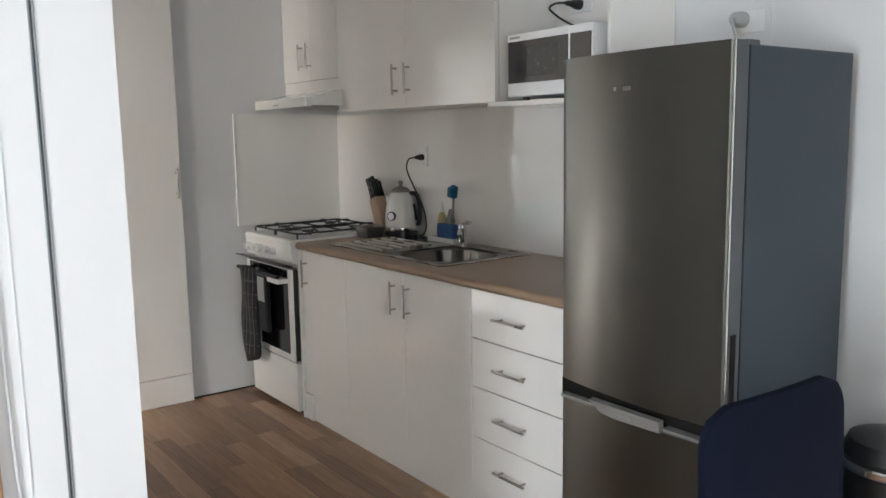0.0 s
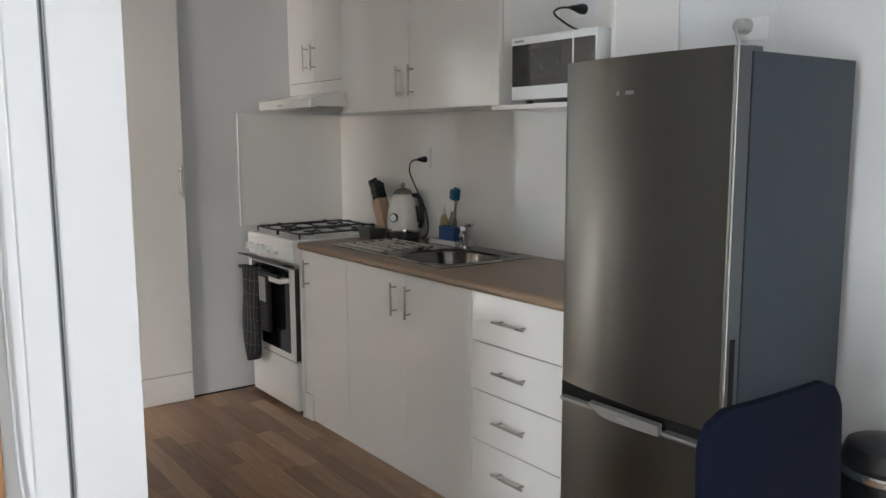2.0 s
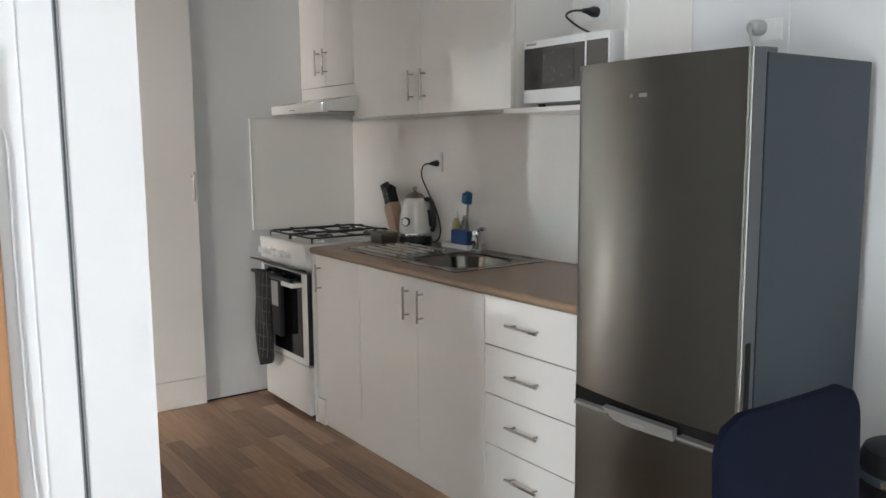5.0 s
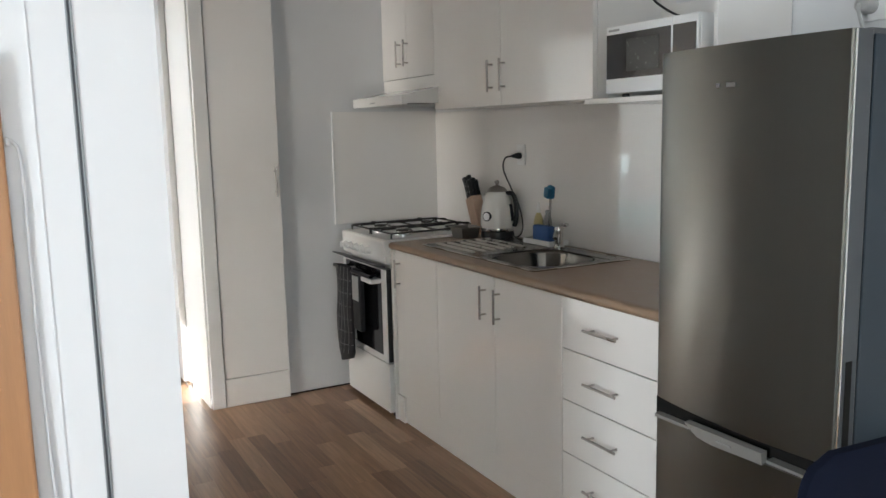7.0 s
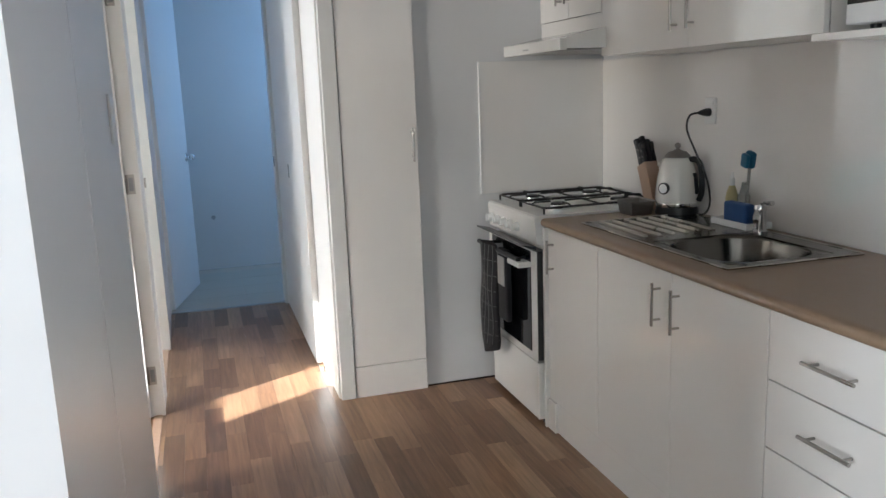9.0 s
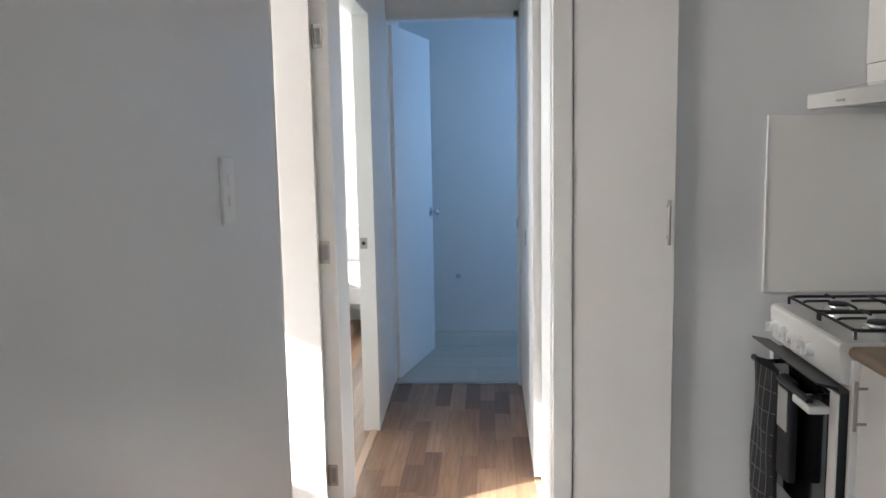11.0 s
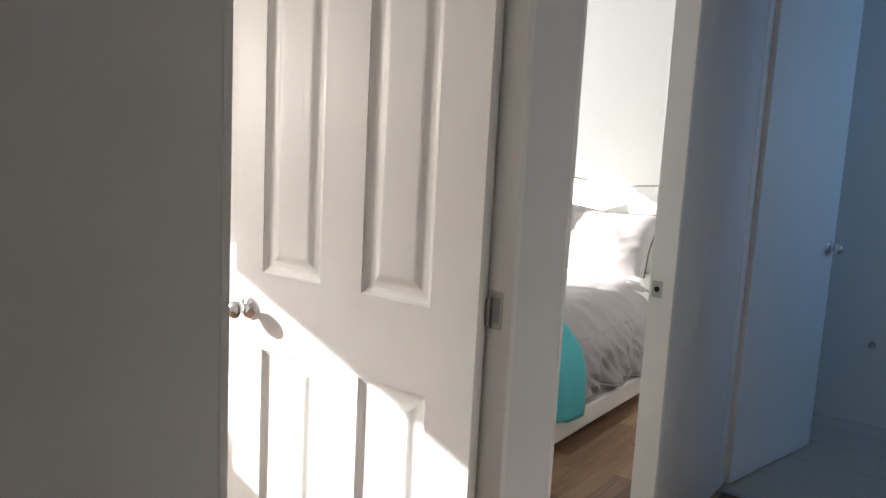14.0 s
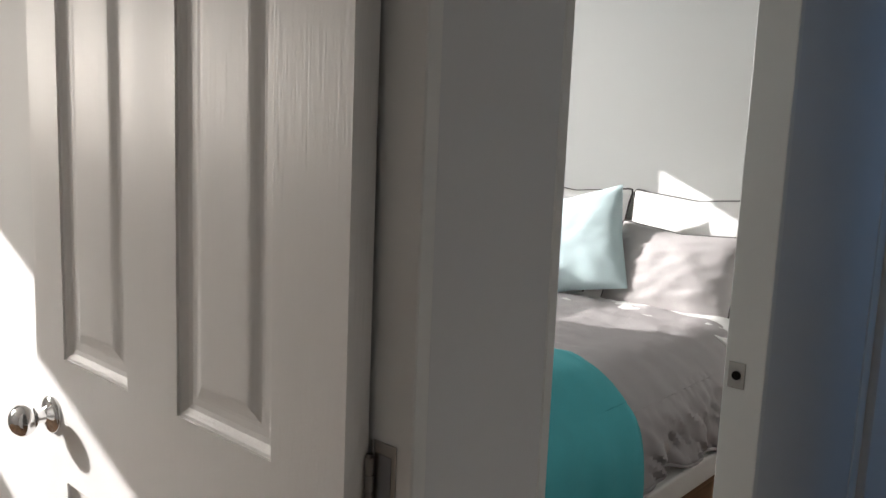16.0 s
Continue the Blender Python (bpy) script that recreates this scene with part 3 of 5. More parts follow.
def base_unit(y0, y1, label, handle_y, group):
    u = thing("base_cabinet", (3.2, (y0 + y1) / 2, 0), label, "cabinet", group)
    bm = B()
    box(bm, FRONT + 0.02, y0 + 0.001, 0.15, 3.5, y0 + 0.017, BT - 0.035)
    box(bm, FRONT + 0.02, y1 - 0.017, 0.15, 3.5, y1 - 0.001, BT - 0.035)
    box(bm, FRONT + 0.02, y0 + 0.017, 0.15, 3.5, y1 - 0.017, 0.166)
    part("body", bm, GLOSS, u)
    dr = part("door", box(B(), FRONT, y0 + 0.0015, 0.135, FRONT + 0.018, y1 - 0.0015, BT - 0.038, 0.0015), GLOSS, u)
    bar_handle(dr, (FRONT, handle_y, 0.765), "z", 0.14)
    return u


base_unit(6.0, 6.436, "white gloss base cabinet beside the stove", 6.385, "base cabinets")
base_unit(5.512, 6.0, "white gloss base cabinet under the sink", 5.578, "base cabinets")
base_unit(5.065, 5.512, "white gloss base cabinet under the sink", 5.472, "base cabinets")
dw = thing("drawer_cabinet", (3.2, 4.82, 0), "white gloss cabinet with four drawers", "cabinet", "base cabinets")
bm = B()
box(bm, FRONT + 0.02, 4.58, 0.1, 3.5, 4.598, BT - 0.035)
box(bm, FRONT + 0.02, 5.047, 0.1, 3.5, 5.064, BT - 0.035)
box(bm, FRONT + 0.02, 4.598, 0.1, 3.5, 5.047, 0.13)
part("body", bm, GLOSS, dw)
for za, zb in ((0.694, 0.877), (0.507, 0.690), (0.311, 0.503), (0.135, 0.307)):
    d = part("drawer", box(B(), FRONT, 4.582, za, FRONT + 0.018, 5.063, zb, 0.0015), GLOSS, dw)
    bar_handle(d, (FRONT, 4.83, zb - 0.09), "y", 0.165)
kb = thing("kickboard", (2.95, 5.5, 0), "white gloss kickboard along the floor", "kickboard")
part("board", box(B(), FRONT + 0.004, 4.58, 0.0, FRONT + 0.02, 6.360, 0.133, 0.001), GLOSS, kb)
ep = thing("end_panel", (3.2, 6.447, 0), "white gloss end panel between stove and cabinets", "panel")
bm = B()
box(bm, 2.905, 6.438, 0.0, 3.5, 6.455, BT - 0.036, 0.001)
box(bm, 2.912, 6.362, 0.0, 2.93, 6.438, 0.134, 0.002)
part("panel", bm, GLOSS, ep)

# benchtop round the sink bowl, with a rolled front edge
SX0, SX1, SY0, SY1 = 2.99, 3.475, 5.335, 6.26
BX0, BX1, BY0, BY1 = 3.02, 3.405, 5.372, 5.80
bt = thing("benchtop", (3.2, 5.5, BT), "brown speckled laminate benchtop with a rolled edge", "benchtop")
EDGE = 2.935
bm = B()
prof = [(EDGE, BT - 0.034), (2.912, BT - 0.034), (2.905, BT - 0.031), (2.9, BT - 0.025), (2.898, BT - 0.017), (2.9, BT - 0.009), (2.905, BT - 0.003), (2.912, BT), (EDGE, BT)]
a = [bm.verts.new((x, 4.56, z)) for x, z in prof]
b = [bm.verts.new((x, 6.456, z)) for x, z in prof]
for i in range(len(prof)):
    j = (i + 1) % len(prof)
    bm.faces.new((a[i], a[j], b[j], b[i]))
bm.faces.new(a)
bm.faces.new(list(reversed(b)))
part("rolled_edge", bm, BENCH, bt, "", True)
bm = B()
box(bm, EDGE, 4.56, BT - 0.034, BX0, 6.456, BT)
box(bm, BX1, 4.56, BT - 0.034, 3.526, 6.456, BT)
box(bm, BX0, BY1, BT - 0.034, BX1, 6.456, BT)
box(bm, BX0, 4.56, BT - 0.034, BX1, BY0, BT)
part("slab", bm, BENCH, bt)

sk = thing("kitchen_sink", (3.2, 5.8, BT), "stainless steel sink with a ribbed drainer", "sink")
bm = B()
z0, z1 = BT + 0.0005, BT + 0.005
part("front_strip", box(bm, SX0, SY0, z0, BX0 + 0.004, SY1, z1), SINKSTEEL, sk)
part("back_strip", box(B(), BX1 - 0.004, SY0, z0, SX1, SY1, z1), SINKSTEEL, sk)
part("end_strip", box(B(), BX0 + 0.004, SY0, z0, BX1 - 0.004, BY0 + 0.004, z1), SINKSTEEL, sk)
part("drainer", box(B(), BX0 + 0.004, BY1 - 0.004, z0, BX1 - 0.004, SY1, z1), SINKSTEEL, sk)
for p, q in (((SX0, SY0, z1), (SX0, SY1, z1)), ((SX1, SY0, z1), (SX1, SY1, z1)), ((SX0, SY0, z1), (SX1, SY0, z1)), ((SX0, SY1, z1), (SX1, SY1, z1))):
    part("rim_bead", tube(B(), [p, q], 0.0026, 6, 1), GLINTSTEEL, sk, "", True)
bm = B()
rings = []
for depth, inset, rad in ((0.004, 0.0, 0.15), (-0.01, 0.006, 0.145), (-0.13, 0.02, 0.12), (-0.15, 0.035, 0.08), (-0.16, 0.06, 0.07)):
    ring = []
    xa, xb, ya, yb = BX0 + inset, BX1 - inset, BY0 + inset, BY1 - inset
    for cx, cy, a0 in ((xb - rad, yb - rad, 0), (xa + rad, yb - rad, 90), (xa + rad, ya + rad, 180), (xb - rad, ya + rad, 270)):
        for k in range(7):
            an = radians(a0 + 15 * k)
            ring.append(bm.verts.new((cx + rad * math.cos(an), cy + rad * math.sin(an), BT + depth)))
    rings.append(ring)
for p, q in zip(rings, rings[1:]):
    for i in range(len(p)):
        j = (i + 1) % len(p)
        bm.faces.new((p[i], p[j], q[j], q[i]))
bm.faces.new(rings[-1])
# flat corners of the deck round the bowl's rounded corners
CR = 0.15
for cx, cy, a0, kx, ky in ((BX1 - CR, BY1 - CR, 0, BX1, BY1), (BX0 + CR, BY1 - CR, 90, BX0, BY1), (BX0 + CR, BY0 + CR, 180, BX0, BY0), (BX1 - CR, BY0 + CR, 270, BX1, BY0)):
    c = bm.verts.new((kx, ky, BT + 0.0045))
    arc = [bm.verts.new((cx + CR * math.cos(radians(a0 + 15 * k)), cy + CR * math.sin(radians(a0 + 15 * k)), BT + 0.0045)) for k in range(7)]
    for p, q in zip(arc, arc[1:]):
        bm.faces.new((c, p, q))
bowl = part("bowl", bm, SINKSTEEL, sk, "", True)
bowl.modifiers.new("thickness", 'SOLIDIFY').thickness = 0.0012
for i in range(6):
    x = 3.05 + i * 0.055
    bm = B()
    tube(bm, [(x, 5.88, z1), (x, 6.22, z1 + 0.001)], 0.008, 8, 1)
    part("drainer_rib", bm, GLINTSTEEL, sk, "", True)
part("drain", lathe(B(), [(0.035, 0), (0.035, 0.004), (0.026, 0.006), (0.02, 0.003)], (3.2, 5.59, BT - 0.159)), CHROME, sk, "", True)

tap = thing("mixer_tap", (3.432, 5.765, BT + 0.005), "chrome mixer tap behind the sink bowl", "tap")
part("body", lathe(B(), [(0.028, 0), (0.028, 0.008), (0.021, 0.014), (0.02, 0.075), (0.023, 0.085), (0.018, 0.1)], (3.432, 5.765, BT + 0.005)), CHROME, tap, "", True)
part("spout", tube(B(), [(3.432, 5.765, 0.982), (3.405, 5.745, 0.998), (3.365, 5.70, 0.998), (3.345, 5.675, 0.98)], 0.010, 10), CHROME, tap, "", True)
part("lever", tube(B(), [(3.432, 5.765, 1.012), (3.428, 5.735, 1.028), (3.422, 5.69, 1.034)], 0.009, 8), CHROME, tap, "", True)

# splashbacks
bm = B()
sp = thing("splashback", (3.535, 5.8, BT), "glossy white splashback panel behind the bench", "splashback")
part("panel", box(B(), 3.528, 4.56, BT + 0.001, 3.539, 7.108, 1.566, 0.001), SPLASH, sp)
sp2 = thing("splashback", (3.2, 7.115, 0.955), "glossy white splashback panel beside the stove", "splashback")
part("panel", box(B(), 2.88, 7.109, 0.948, 3.528, 7.119, 1.577, 0.001), SPLASH, sp2)
part("edge_trim", box(B(), 2.873, 7.106, 0.948, 2.8795, 7.119, 1.577, 0.001), WHITEPLASTIC, sp2)


# upper cabinets
def upper_unit(y0, y1, z0, handles, label, top=CEILZ - 0.02):
    u = thing("wall_cabinet", (3.37, (y0 + y1) / 2, z0), label, "cabinet", "wall cabinets")
    bm = B()
    box(bm, 3.222, y0 + 0.001, z0, 3.535, y0 + 0.017, top)
    box(bm, 3.222, y1 - 0.017, z0, 3.535, y1 - 0.001, top)
    box(bm, 3.222, y0 + 0.017, z0, 3.535, y1 - 0.017, z0 + 0.016)
    part("body", bm, GLOSS, u)
    n = len(handles)
    for i, hy in enumerate(handles):
        a, b = y0 + (y1 - y0) * i / n, y0 + (y1 - y0) * (i + 1) / n
        d = part("door", box(B(), 3.2, a + 0.0015, z0, 3.219, b - 0.0015, top, 0.0015), GLOSS, u)
        bar_handle(d, (3.2, hy, z0 + 0.13), "z", 0.14)


upper_unit(6.5, 7.117, 1.745, (6.79, 6.88), "white gloss wall cabinet above the range hood")
upper_unit(5.878, 6.499, 1.567, (5.945,), "white gloss wall cabinet with one door")
upper_unit(5.242, 5.877, 1.567, (5.845,), "white gloss wall cabinet with one door")
nic = thing("microwave_shelf", (3.37, 4.94, 1.545), "open white shelf unit holding the microwave", "shelf")
part("shelf_board", box(B(), 3.16, 4.645, 1.545, 3.535, 5.241, 1.563, 0.001), GLOSS, nic)
part("side_panel", box(B(), 3.2, 4.645, 1.564, 3.535, 4.661, CEILZ - 0.02, 0.001), GLOSS, nic)
part("back_panel", box(B(), 3.527, 4.662, 1.564, 3.539, 5.240, CEILZ - 0.02), GLOSS, nic)

hood = thing("range_hood", (3.25, 6.8, 1.6), "slim white slide-out range hood", "range hood")
bm = B()
prf = [(3.53, 1.60), (3.02, 1.60), (3.02, 1.646), (3.19, 1.68), (3.53, 1.68)]
a = [bm.verts.new((x, 6.455, z)) for x, z in prf]
b = [bm.verts.new((x, 7.06, z)) for x, z in prf]
for i in range(len(prf)):
    j = (i + 1) % len(prf)
    bm.faces.new((a[i], a[j], b[j], b[i]))
bm.faces.new(a)
bm.faces.new(list(reversed(b)))
part("body", bm, WHITEENAMEL, hood)
part("visor", box(B(), 2.985, 6.44, 1.592, 3.019, 7.062, 1.642, 0.006, 3), WHITEENAMEL, hood)
part("badge", box(B(), 2.983, 6.76, 1.607, 2.986, 6.82, 1.614), GREYPLASTIC, hood)
part("filter", box(B(), 3.06, 6.55, 1.596, 3.48, 7.02, 1.5995), GREYPLASTIC, hood)
part("valance", box(B(), 3.205, 6.503, 1.681, 3.222, 7.115, 1.743), GLOSS, hood)

# microwave
mw = thing("microwave", (3.36, 4.94, 1.563), "white microwave with a dark glass door", "microwave")
MX, M0, M1, MZ0, MZ1 = 3.19, 4.715, 5.156, 1.58, 1.813
part("case", box(B(), MX + 0.012, M0, MZ0, 3.515, M1, MZ1, 0.004), WHITEPLASTIC, mw)
dr = part("door", box(B(), MX, M0 + 0.115, MZ0, MX + 0.011, M1, MZ1, 0.003), WHITEPLASTIC, mw)
part("window", box(B(), MX - 0.002, M0 + 0.118, MZ0 + 0.05, MX, M1 - 0.005, MZ1 - 0.028, 0.0005), BLACKGLASS, dr)
part("screen", box(B(), MX - 0.003, M0 + 0.17, MZ0 + 0.072, MX - 0.002, M1 - 0.11, MZ1 - 0.05, 0.0003), SMOKED, dr)
part("badge", box(B(), MX - 0.0015, M1 - 0.07, MZ1 - 0.018, MX, M1 - 0.015, MZ1 - 0.010), GREYPLASTIC, dr)
cp = part("control_panel", box(B(), MX, M0, MZ0, MX + 0.011, M0 + 0.113, MZ1, 0.003), WHITEPLASTIC, mw)
part("display", box(B(), MX - 0.002, M0 + 0.008, MZ0 + 0.05, MX, M0 + 0.108, MZ1 - 0.028, 0.0005), BLACKGLASS, cp)
for fy in (M0 + 0.05, M1 - 0.05):
    for fx in (3.24, 3.48):
        part("foot", lathe(B(), [(0.014, 0), (0.014, 0.015)], (fx, fy, 1.5635), 12), BLACKPLASTIC, mw, "", True)


def outlet(at, label, double=True):
    x, y, z = at
    o = thing("power_outlet", at, label, "outlet")
    part("plate", box(B(), x - 0.009, y - 0.058, z - 0.036, x, y + 0.058, z + 0.036, 0.003), WHITEPLASTIC, o)
    for dy in (-0.03, 0.03):
        part("rocker", box(B(), x - 0.013, y + dy - 0.005, z + 0.012, x - 0.009, y + dy + 0.005, z + 0.028, 0.001), WHITEPLASTIC, o)
    return o


# kettle outlet, plug and cord
ko = thing("power_outlet", (3.528, 6.2, 1.33), "white power outlet on the splashback", "outlet")
part("plate", box(B(), 3.519, 6.165, 1.282, 3.528, 6.235, 1.385, 0.003), WHITEPLASTIC, ko)
part("rocker", box(B(), 3.515, 6.175, 1.355, 3.519, 6.187, 1.372, 0.001), WHITEPLASTIC, ko)
kc = thing("kettle_lead", (3.5, 6.19, 1.33), "black kettle plug and cord at the outlet", "lead")
part("plug", lathe(B(), [(0.006, -0.05), (0.009, -0.042), (0.016, -0.014), (0.016, 0)], (3.519, 6.202, 1.328), 14, "x"), BLACKPLASTIC, kc, "", True)
part("cord", tube(B(), [(3.469, 6.202, 1.328), (3.435, 6.21, 1.318), (3.425, 6.212, 1.265), (3.45, 6.19, 1.18), (3.485, 6.165, 1.08), (3.50, 6.155, 0.98), (3.49, 6.18, 0.925), (3.46, 6.24, 0.922)], 0.004, 8), BLACKPLASTIC, kc, "", True)

KX, KY = 3.445, 6.305
ket = thing("kettle", (KX, KY, BT), "cream retro kettle with a black handle and dial", "kettle")
part("base", lathe(B(), [(0.085, 0), (0.087, 0.008), (0.083, 0.03), (0.078, 0.034)], (KX, KY, BT), 36), BLACKPLASTIC, ket, "black power base", True)
part("band", lathe(B(), [(0.084, 0.034), (0.086, 0.04), (0.085, 0.05)], (KX, KY, BT), 36), CHROME, ket, "chrome ring", True)
part("body", lathe(B(), [(0.084, 0.05), (0.087, 0.06), (0.086, 0.1), (0.08, 0.15), (0.071, 0.19), (0.062, 0.218), (0.055, 0.23), (0.05, 0.233)], (KX, KY, BT), 36), CREAM, ket, "", True)
part("lid", lathe(B(), [(0.053, 0.233), (0.05, 0.241), (0.036, 0.255), (0.014, 0.262), (0.006, 0.268), (0.012, 0.276), (0.012, 0.286), (0.004, 0.292)], (KX, KY, BT), 28), DARKNICKEL, ket, "domed dark metal lid", True)
hd = Vector((0.5, -0.87, 0)).normalized()
hp = lambda r, z: (KX + hd.x * r, KY + hd.y * r, BT + z)
part("handle", tube(B(), [hp(0.05, 0.222), hp(0.078, 0.226), hp(0.1, 0.205), hp(0.109, 0.15), hp(0.107, 0.09), hp(0.096, 0.06)], 0.012, 10), BLACKPLASTIC, ket, "black curved handle", True)
part("handle_mount", tube(B(), [hp(0.07, 0.17), hp(0.078, 0.13), hp(0.083, 0.085)], 0.013, 10), BLACKPLASTIC, ket, "", True)
sd = Vector((-0.35, 1.0, 0)).normalized()
part("spout", tube(B(), [(KX + sd.x * 0.06, KY + sd.y * 0.06, BT + 0.185), (KX + sd.x * 0.088, KY + sd.y * 0.088, BT + 0.205)], 0.016, 10, 2), CREAM, ket, "", True)
dd = Vector((-0.93, -0.36, 0)).normalized()
c = Vector((KX, KY, BT + 0.112)) + dd * 0.08
bm = B()
rod(bm, c, c + dd * 0.012, 0.024, 24)
dial = part("dial", bm, BLACKPLASTIC, ket, "black rimmed dial", True)
bm = B()
rod(bm, c + dd * 0.012, c + dd * 0.0135, 0.019, 24)
part("dial_face", bm, WHITEPLASTIC, dial, "", True)

# knife block
KB = (3.455, 6.475)
kbk = thing("knife_block", (*KB, BT), "pale wooden knife block with black handled knives", "knife block")
tilt = Matrix.Translation((KB[0], KB[1], BT)) @ Matrix.Rotation(radians(-24), 4, 'X')
bm = box(B(), -0.032, -0.036, 0.014, 0.032, 0.036, 0.205, 0.004)
bmesh.ops.transform(bm, matrix=tilt, verts=bm.verts)
part("block", bm, KNIFEWOOD, kbk)
part("foot", box(B(), KB[0] - 0.032, KB[1] - 0.038, BT, KB[0] + 0.032, KB[1] + 0.038, BT + 0.028, 0.003), KNIFEWOOD, kbk)
for kx, ky, hh, lean in ((-0.022, -0.024, 0.085, -3), (0.0, -0.025, 0.10, 1), (0.022, -0.024, 0.09, 3), (-0.021, 0.0, 0.105, -2), (0.001, 0.002, 0.125, 0), (0.022, 0.0, 0.11, 2), (-0.012, 0.025, 0.12, -2), (0.014, 0.025, 0.13, 1)):
    bm = box(B(), -0.009, -0.0115, -0.004, 0.009, 0.0115, hh, 0.004)
    box(bm, -0.0105, -0.0135, hh - 0.022, 0.0105, 0.0135, hh + 0.004, 0.004)
    bmesh.ops.transform(bm, matrix=tilt @ pose(kx, ky, 0.203, -2 * lean, lean, 0), verts=bm.verts)
    handle = part("knife_handle", bm, BLACKPLASTIC, kbk, "black knife handle", True)
    for rz in (0.3, 0.62):
        bm = B()
        rod(bm, (-0.0096, 0, hh * rz), (-0.0088, 0, hh * rz), 0.003, 8)
        bmesh.ops.transform(bm, matrix=tilt @ pose(kx, ky, 0.203, -2 * lean, lean, 0), verts=bm.verts)
        part("rivet", bm, NICKEL, handle)

# foil tray
ft = thing("foil_tray", (3.3, 6.385, BT), "small crumpled foil baking tray", "tray")
bm = B()
FX, FY = 3.30, 6.385
lo = [(FX - 0.055, FY - 0.06), (FX + 0.055, FY - 0.06), (FX + 0.055, FY + 0.06), (FX - 0.055, FY + 0.06)]
rings = []
for s, z in ((0.82, 0.001), (0.98, 0.054), (1.13, 0.058), (1.13, 0.054)):
    rings.append([bm.verts.new((FX + (x - FX) * s, FY + (y - FY) * s, BT + z)) for x, y in lo])
for p, q in zip(rings, rings[1:]):
    for i in range(4):
        bm.faces.new((p[i], p[(i + 1) % 4], q[(i + 1) % 4], q[i]))
bm.faces.new(rings[0])
tr = part("tray", bm, FOIL, ft)
tr.modifiers.new("thickness", 'SOLIDIFY').thickness = 0.001

# dish caddy and washing-up things
CX, CY = 3.457, 5.925
cad = thing("sink_caddy", (CX, CY, BT + 0.005), "white plastic washing-up caddy tray", "caddy")
bm = B()
box(bm, CX - 0.05, CY - 0.12, BT + 0.006, CX + 0.06, CY + 0.09, BT + 0.012, 0.002)
for p in ((CX - 0.05, CY - 0.12, CX - 0.045, CY + 0.09), (CX + 0.055, CY - 0.12, CX + 0.06, CY + 0.09), (CX - 0.045, CY - 0.12, CX + 0.055, CY - 0.115), (CX - 0.045, CY + 0.085, CX + 0.055, CY + 0.09)):
    box(bm, p[0], p[1], BT + 0.012, p[2], p[3], BT + 0.03)
part("tray", bm, WHITEPLASTIC, cad)
spg = thing("sponge", (CX, CY - 0.03, BT + 0.013), "blue kitchen sponge in the caddy", "sponge")
part("pad", box(B(), CX - 0.04, CY - 0.10, BT + 0.0125, CX + 0.0, CY + 0.03, BT + 0.097, 0.008), BLUE, spg)
bot = thing("detergent_bottle", (CX + 0.02, CY + 0.075, BT + 0.013), "yellow washing-up liquid bottle with a pale cap", "bottle")
part("bottle", lathe(B(), [(0.021, 0), (0.023, 0.01), (0.023, 0.09), (0.018, 0.115), (0.010, 0.135)], (CX + 0.015, CY + 0.055, BT + 0.0125), 20), YELLOW, bot, "", True)
part("cap", lathe(B(), [(0.010, 0.135), (0.010, 0.16), (0.006, 0.165), (0.005, 0.185)], (CX + 0.015, CY + 0.055, BT + 0.0125), 16), WHITEPLASTIC, bot, "", True)
cb = thing("soap_bottle", (CX + 0.03, CY + 0.0, BT + 0.013), "small clear plastic soap bottle", "bottle")
part("bottle", lathe(B(), [(0.022, 0), (0.023, 0.1), (0.01, 0.13), (0.008, 0.15)], (CX + 0.03, CY + 0.005, BT + 0.0125), 18), CLEARISH, cb, "", True)
br = thing("dish_brush", (CX + 0.02, CY - 0.06, BT + 0.013), "teal dish brush standing with its head up", "brush")
part("handle", tube(B(), [(CX + 0.022, CY - 0.005, BT + 0.0135), (CX + 0.02, CY - 0.025, BT + 0.12), (CX + 0.01, CY - 0.05, BT + 0.235)], 0.006, 8), CLEARISH, br, "", True)
bm = box(B(), -0.012, -0.02, -0.012, 0.012, 0.02, 0.05, 0.008)
box(bm, -0.03, -0.017, -0.006, -0.012, 0.017, 0.044, 0.005)
bmesh.ops.transform(bm, matrix=pose(CX + 0.008, CY - 0.052, BT + 0.235, 18, -8, 0), verts=bm.verts)
part("head", bm, TEALPLASTIC, br, "", True)

# stove
st = thing("gas_stove", (3.19, 6.74, 0), "freestanding white gas stove with a black glass oven door", "stove")
SF, S0, S1 = 2.877, 6.459, 7.02
bm = B()
box(bm, SF + 0.05, S0, 0.03, 3.5, S1, 0.795)
prf = [(SF + 0.05, 0.795), (SF + 0.004, 0.81), (SF - 0.004, 0.912), (SF + 0.001, 0.922), (SF + 0.012, 0.926), (3.5, 0.926), (3.5, 0.795)]
a = [bm.verts.new((x, S0, z)) for x, z in prf]
b = [bm.verts.new((x, S1, z)) for x, z in prf]
for i in range(len(prf)):
    j = (i + 1) % len(prf)
    bm.faces.new((a[i], a[j], b[j], b[i]))
bm.faces.new(a)
bm.faces.new(list(reversed(b)))
part("body", bm, WHITEENAMEL, st)
for i in range(4):
    part("foot", lathe(B(), [(0.02, 0), (0.02, 0.03)], (SF + 0.06 if i < 2 else 3.44, S0 + 0.04 if i % 2 else S1 - 0.04, 0), 12), BLACKPLASTIC, st, "", True)
part("storage_drawer", box(B(), SF + 0.005, S0 + 0.003, 0.028, SF + 0.048, S1 - 0.003, 0.285, 0.004), WHITEENAMEL, st)
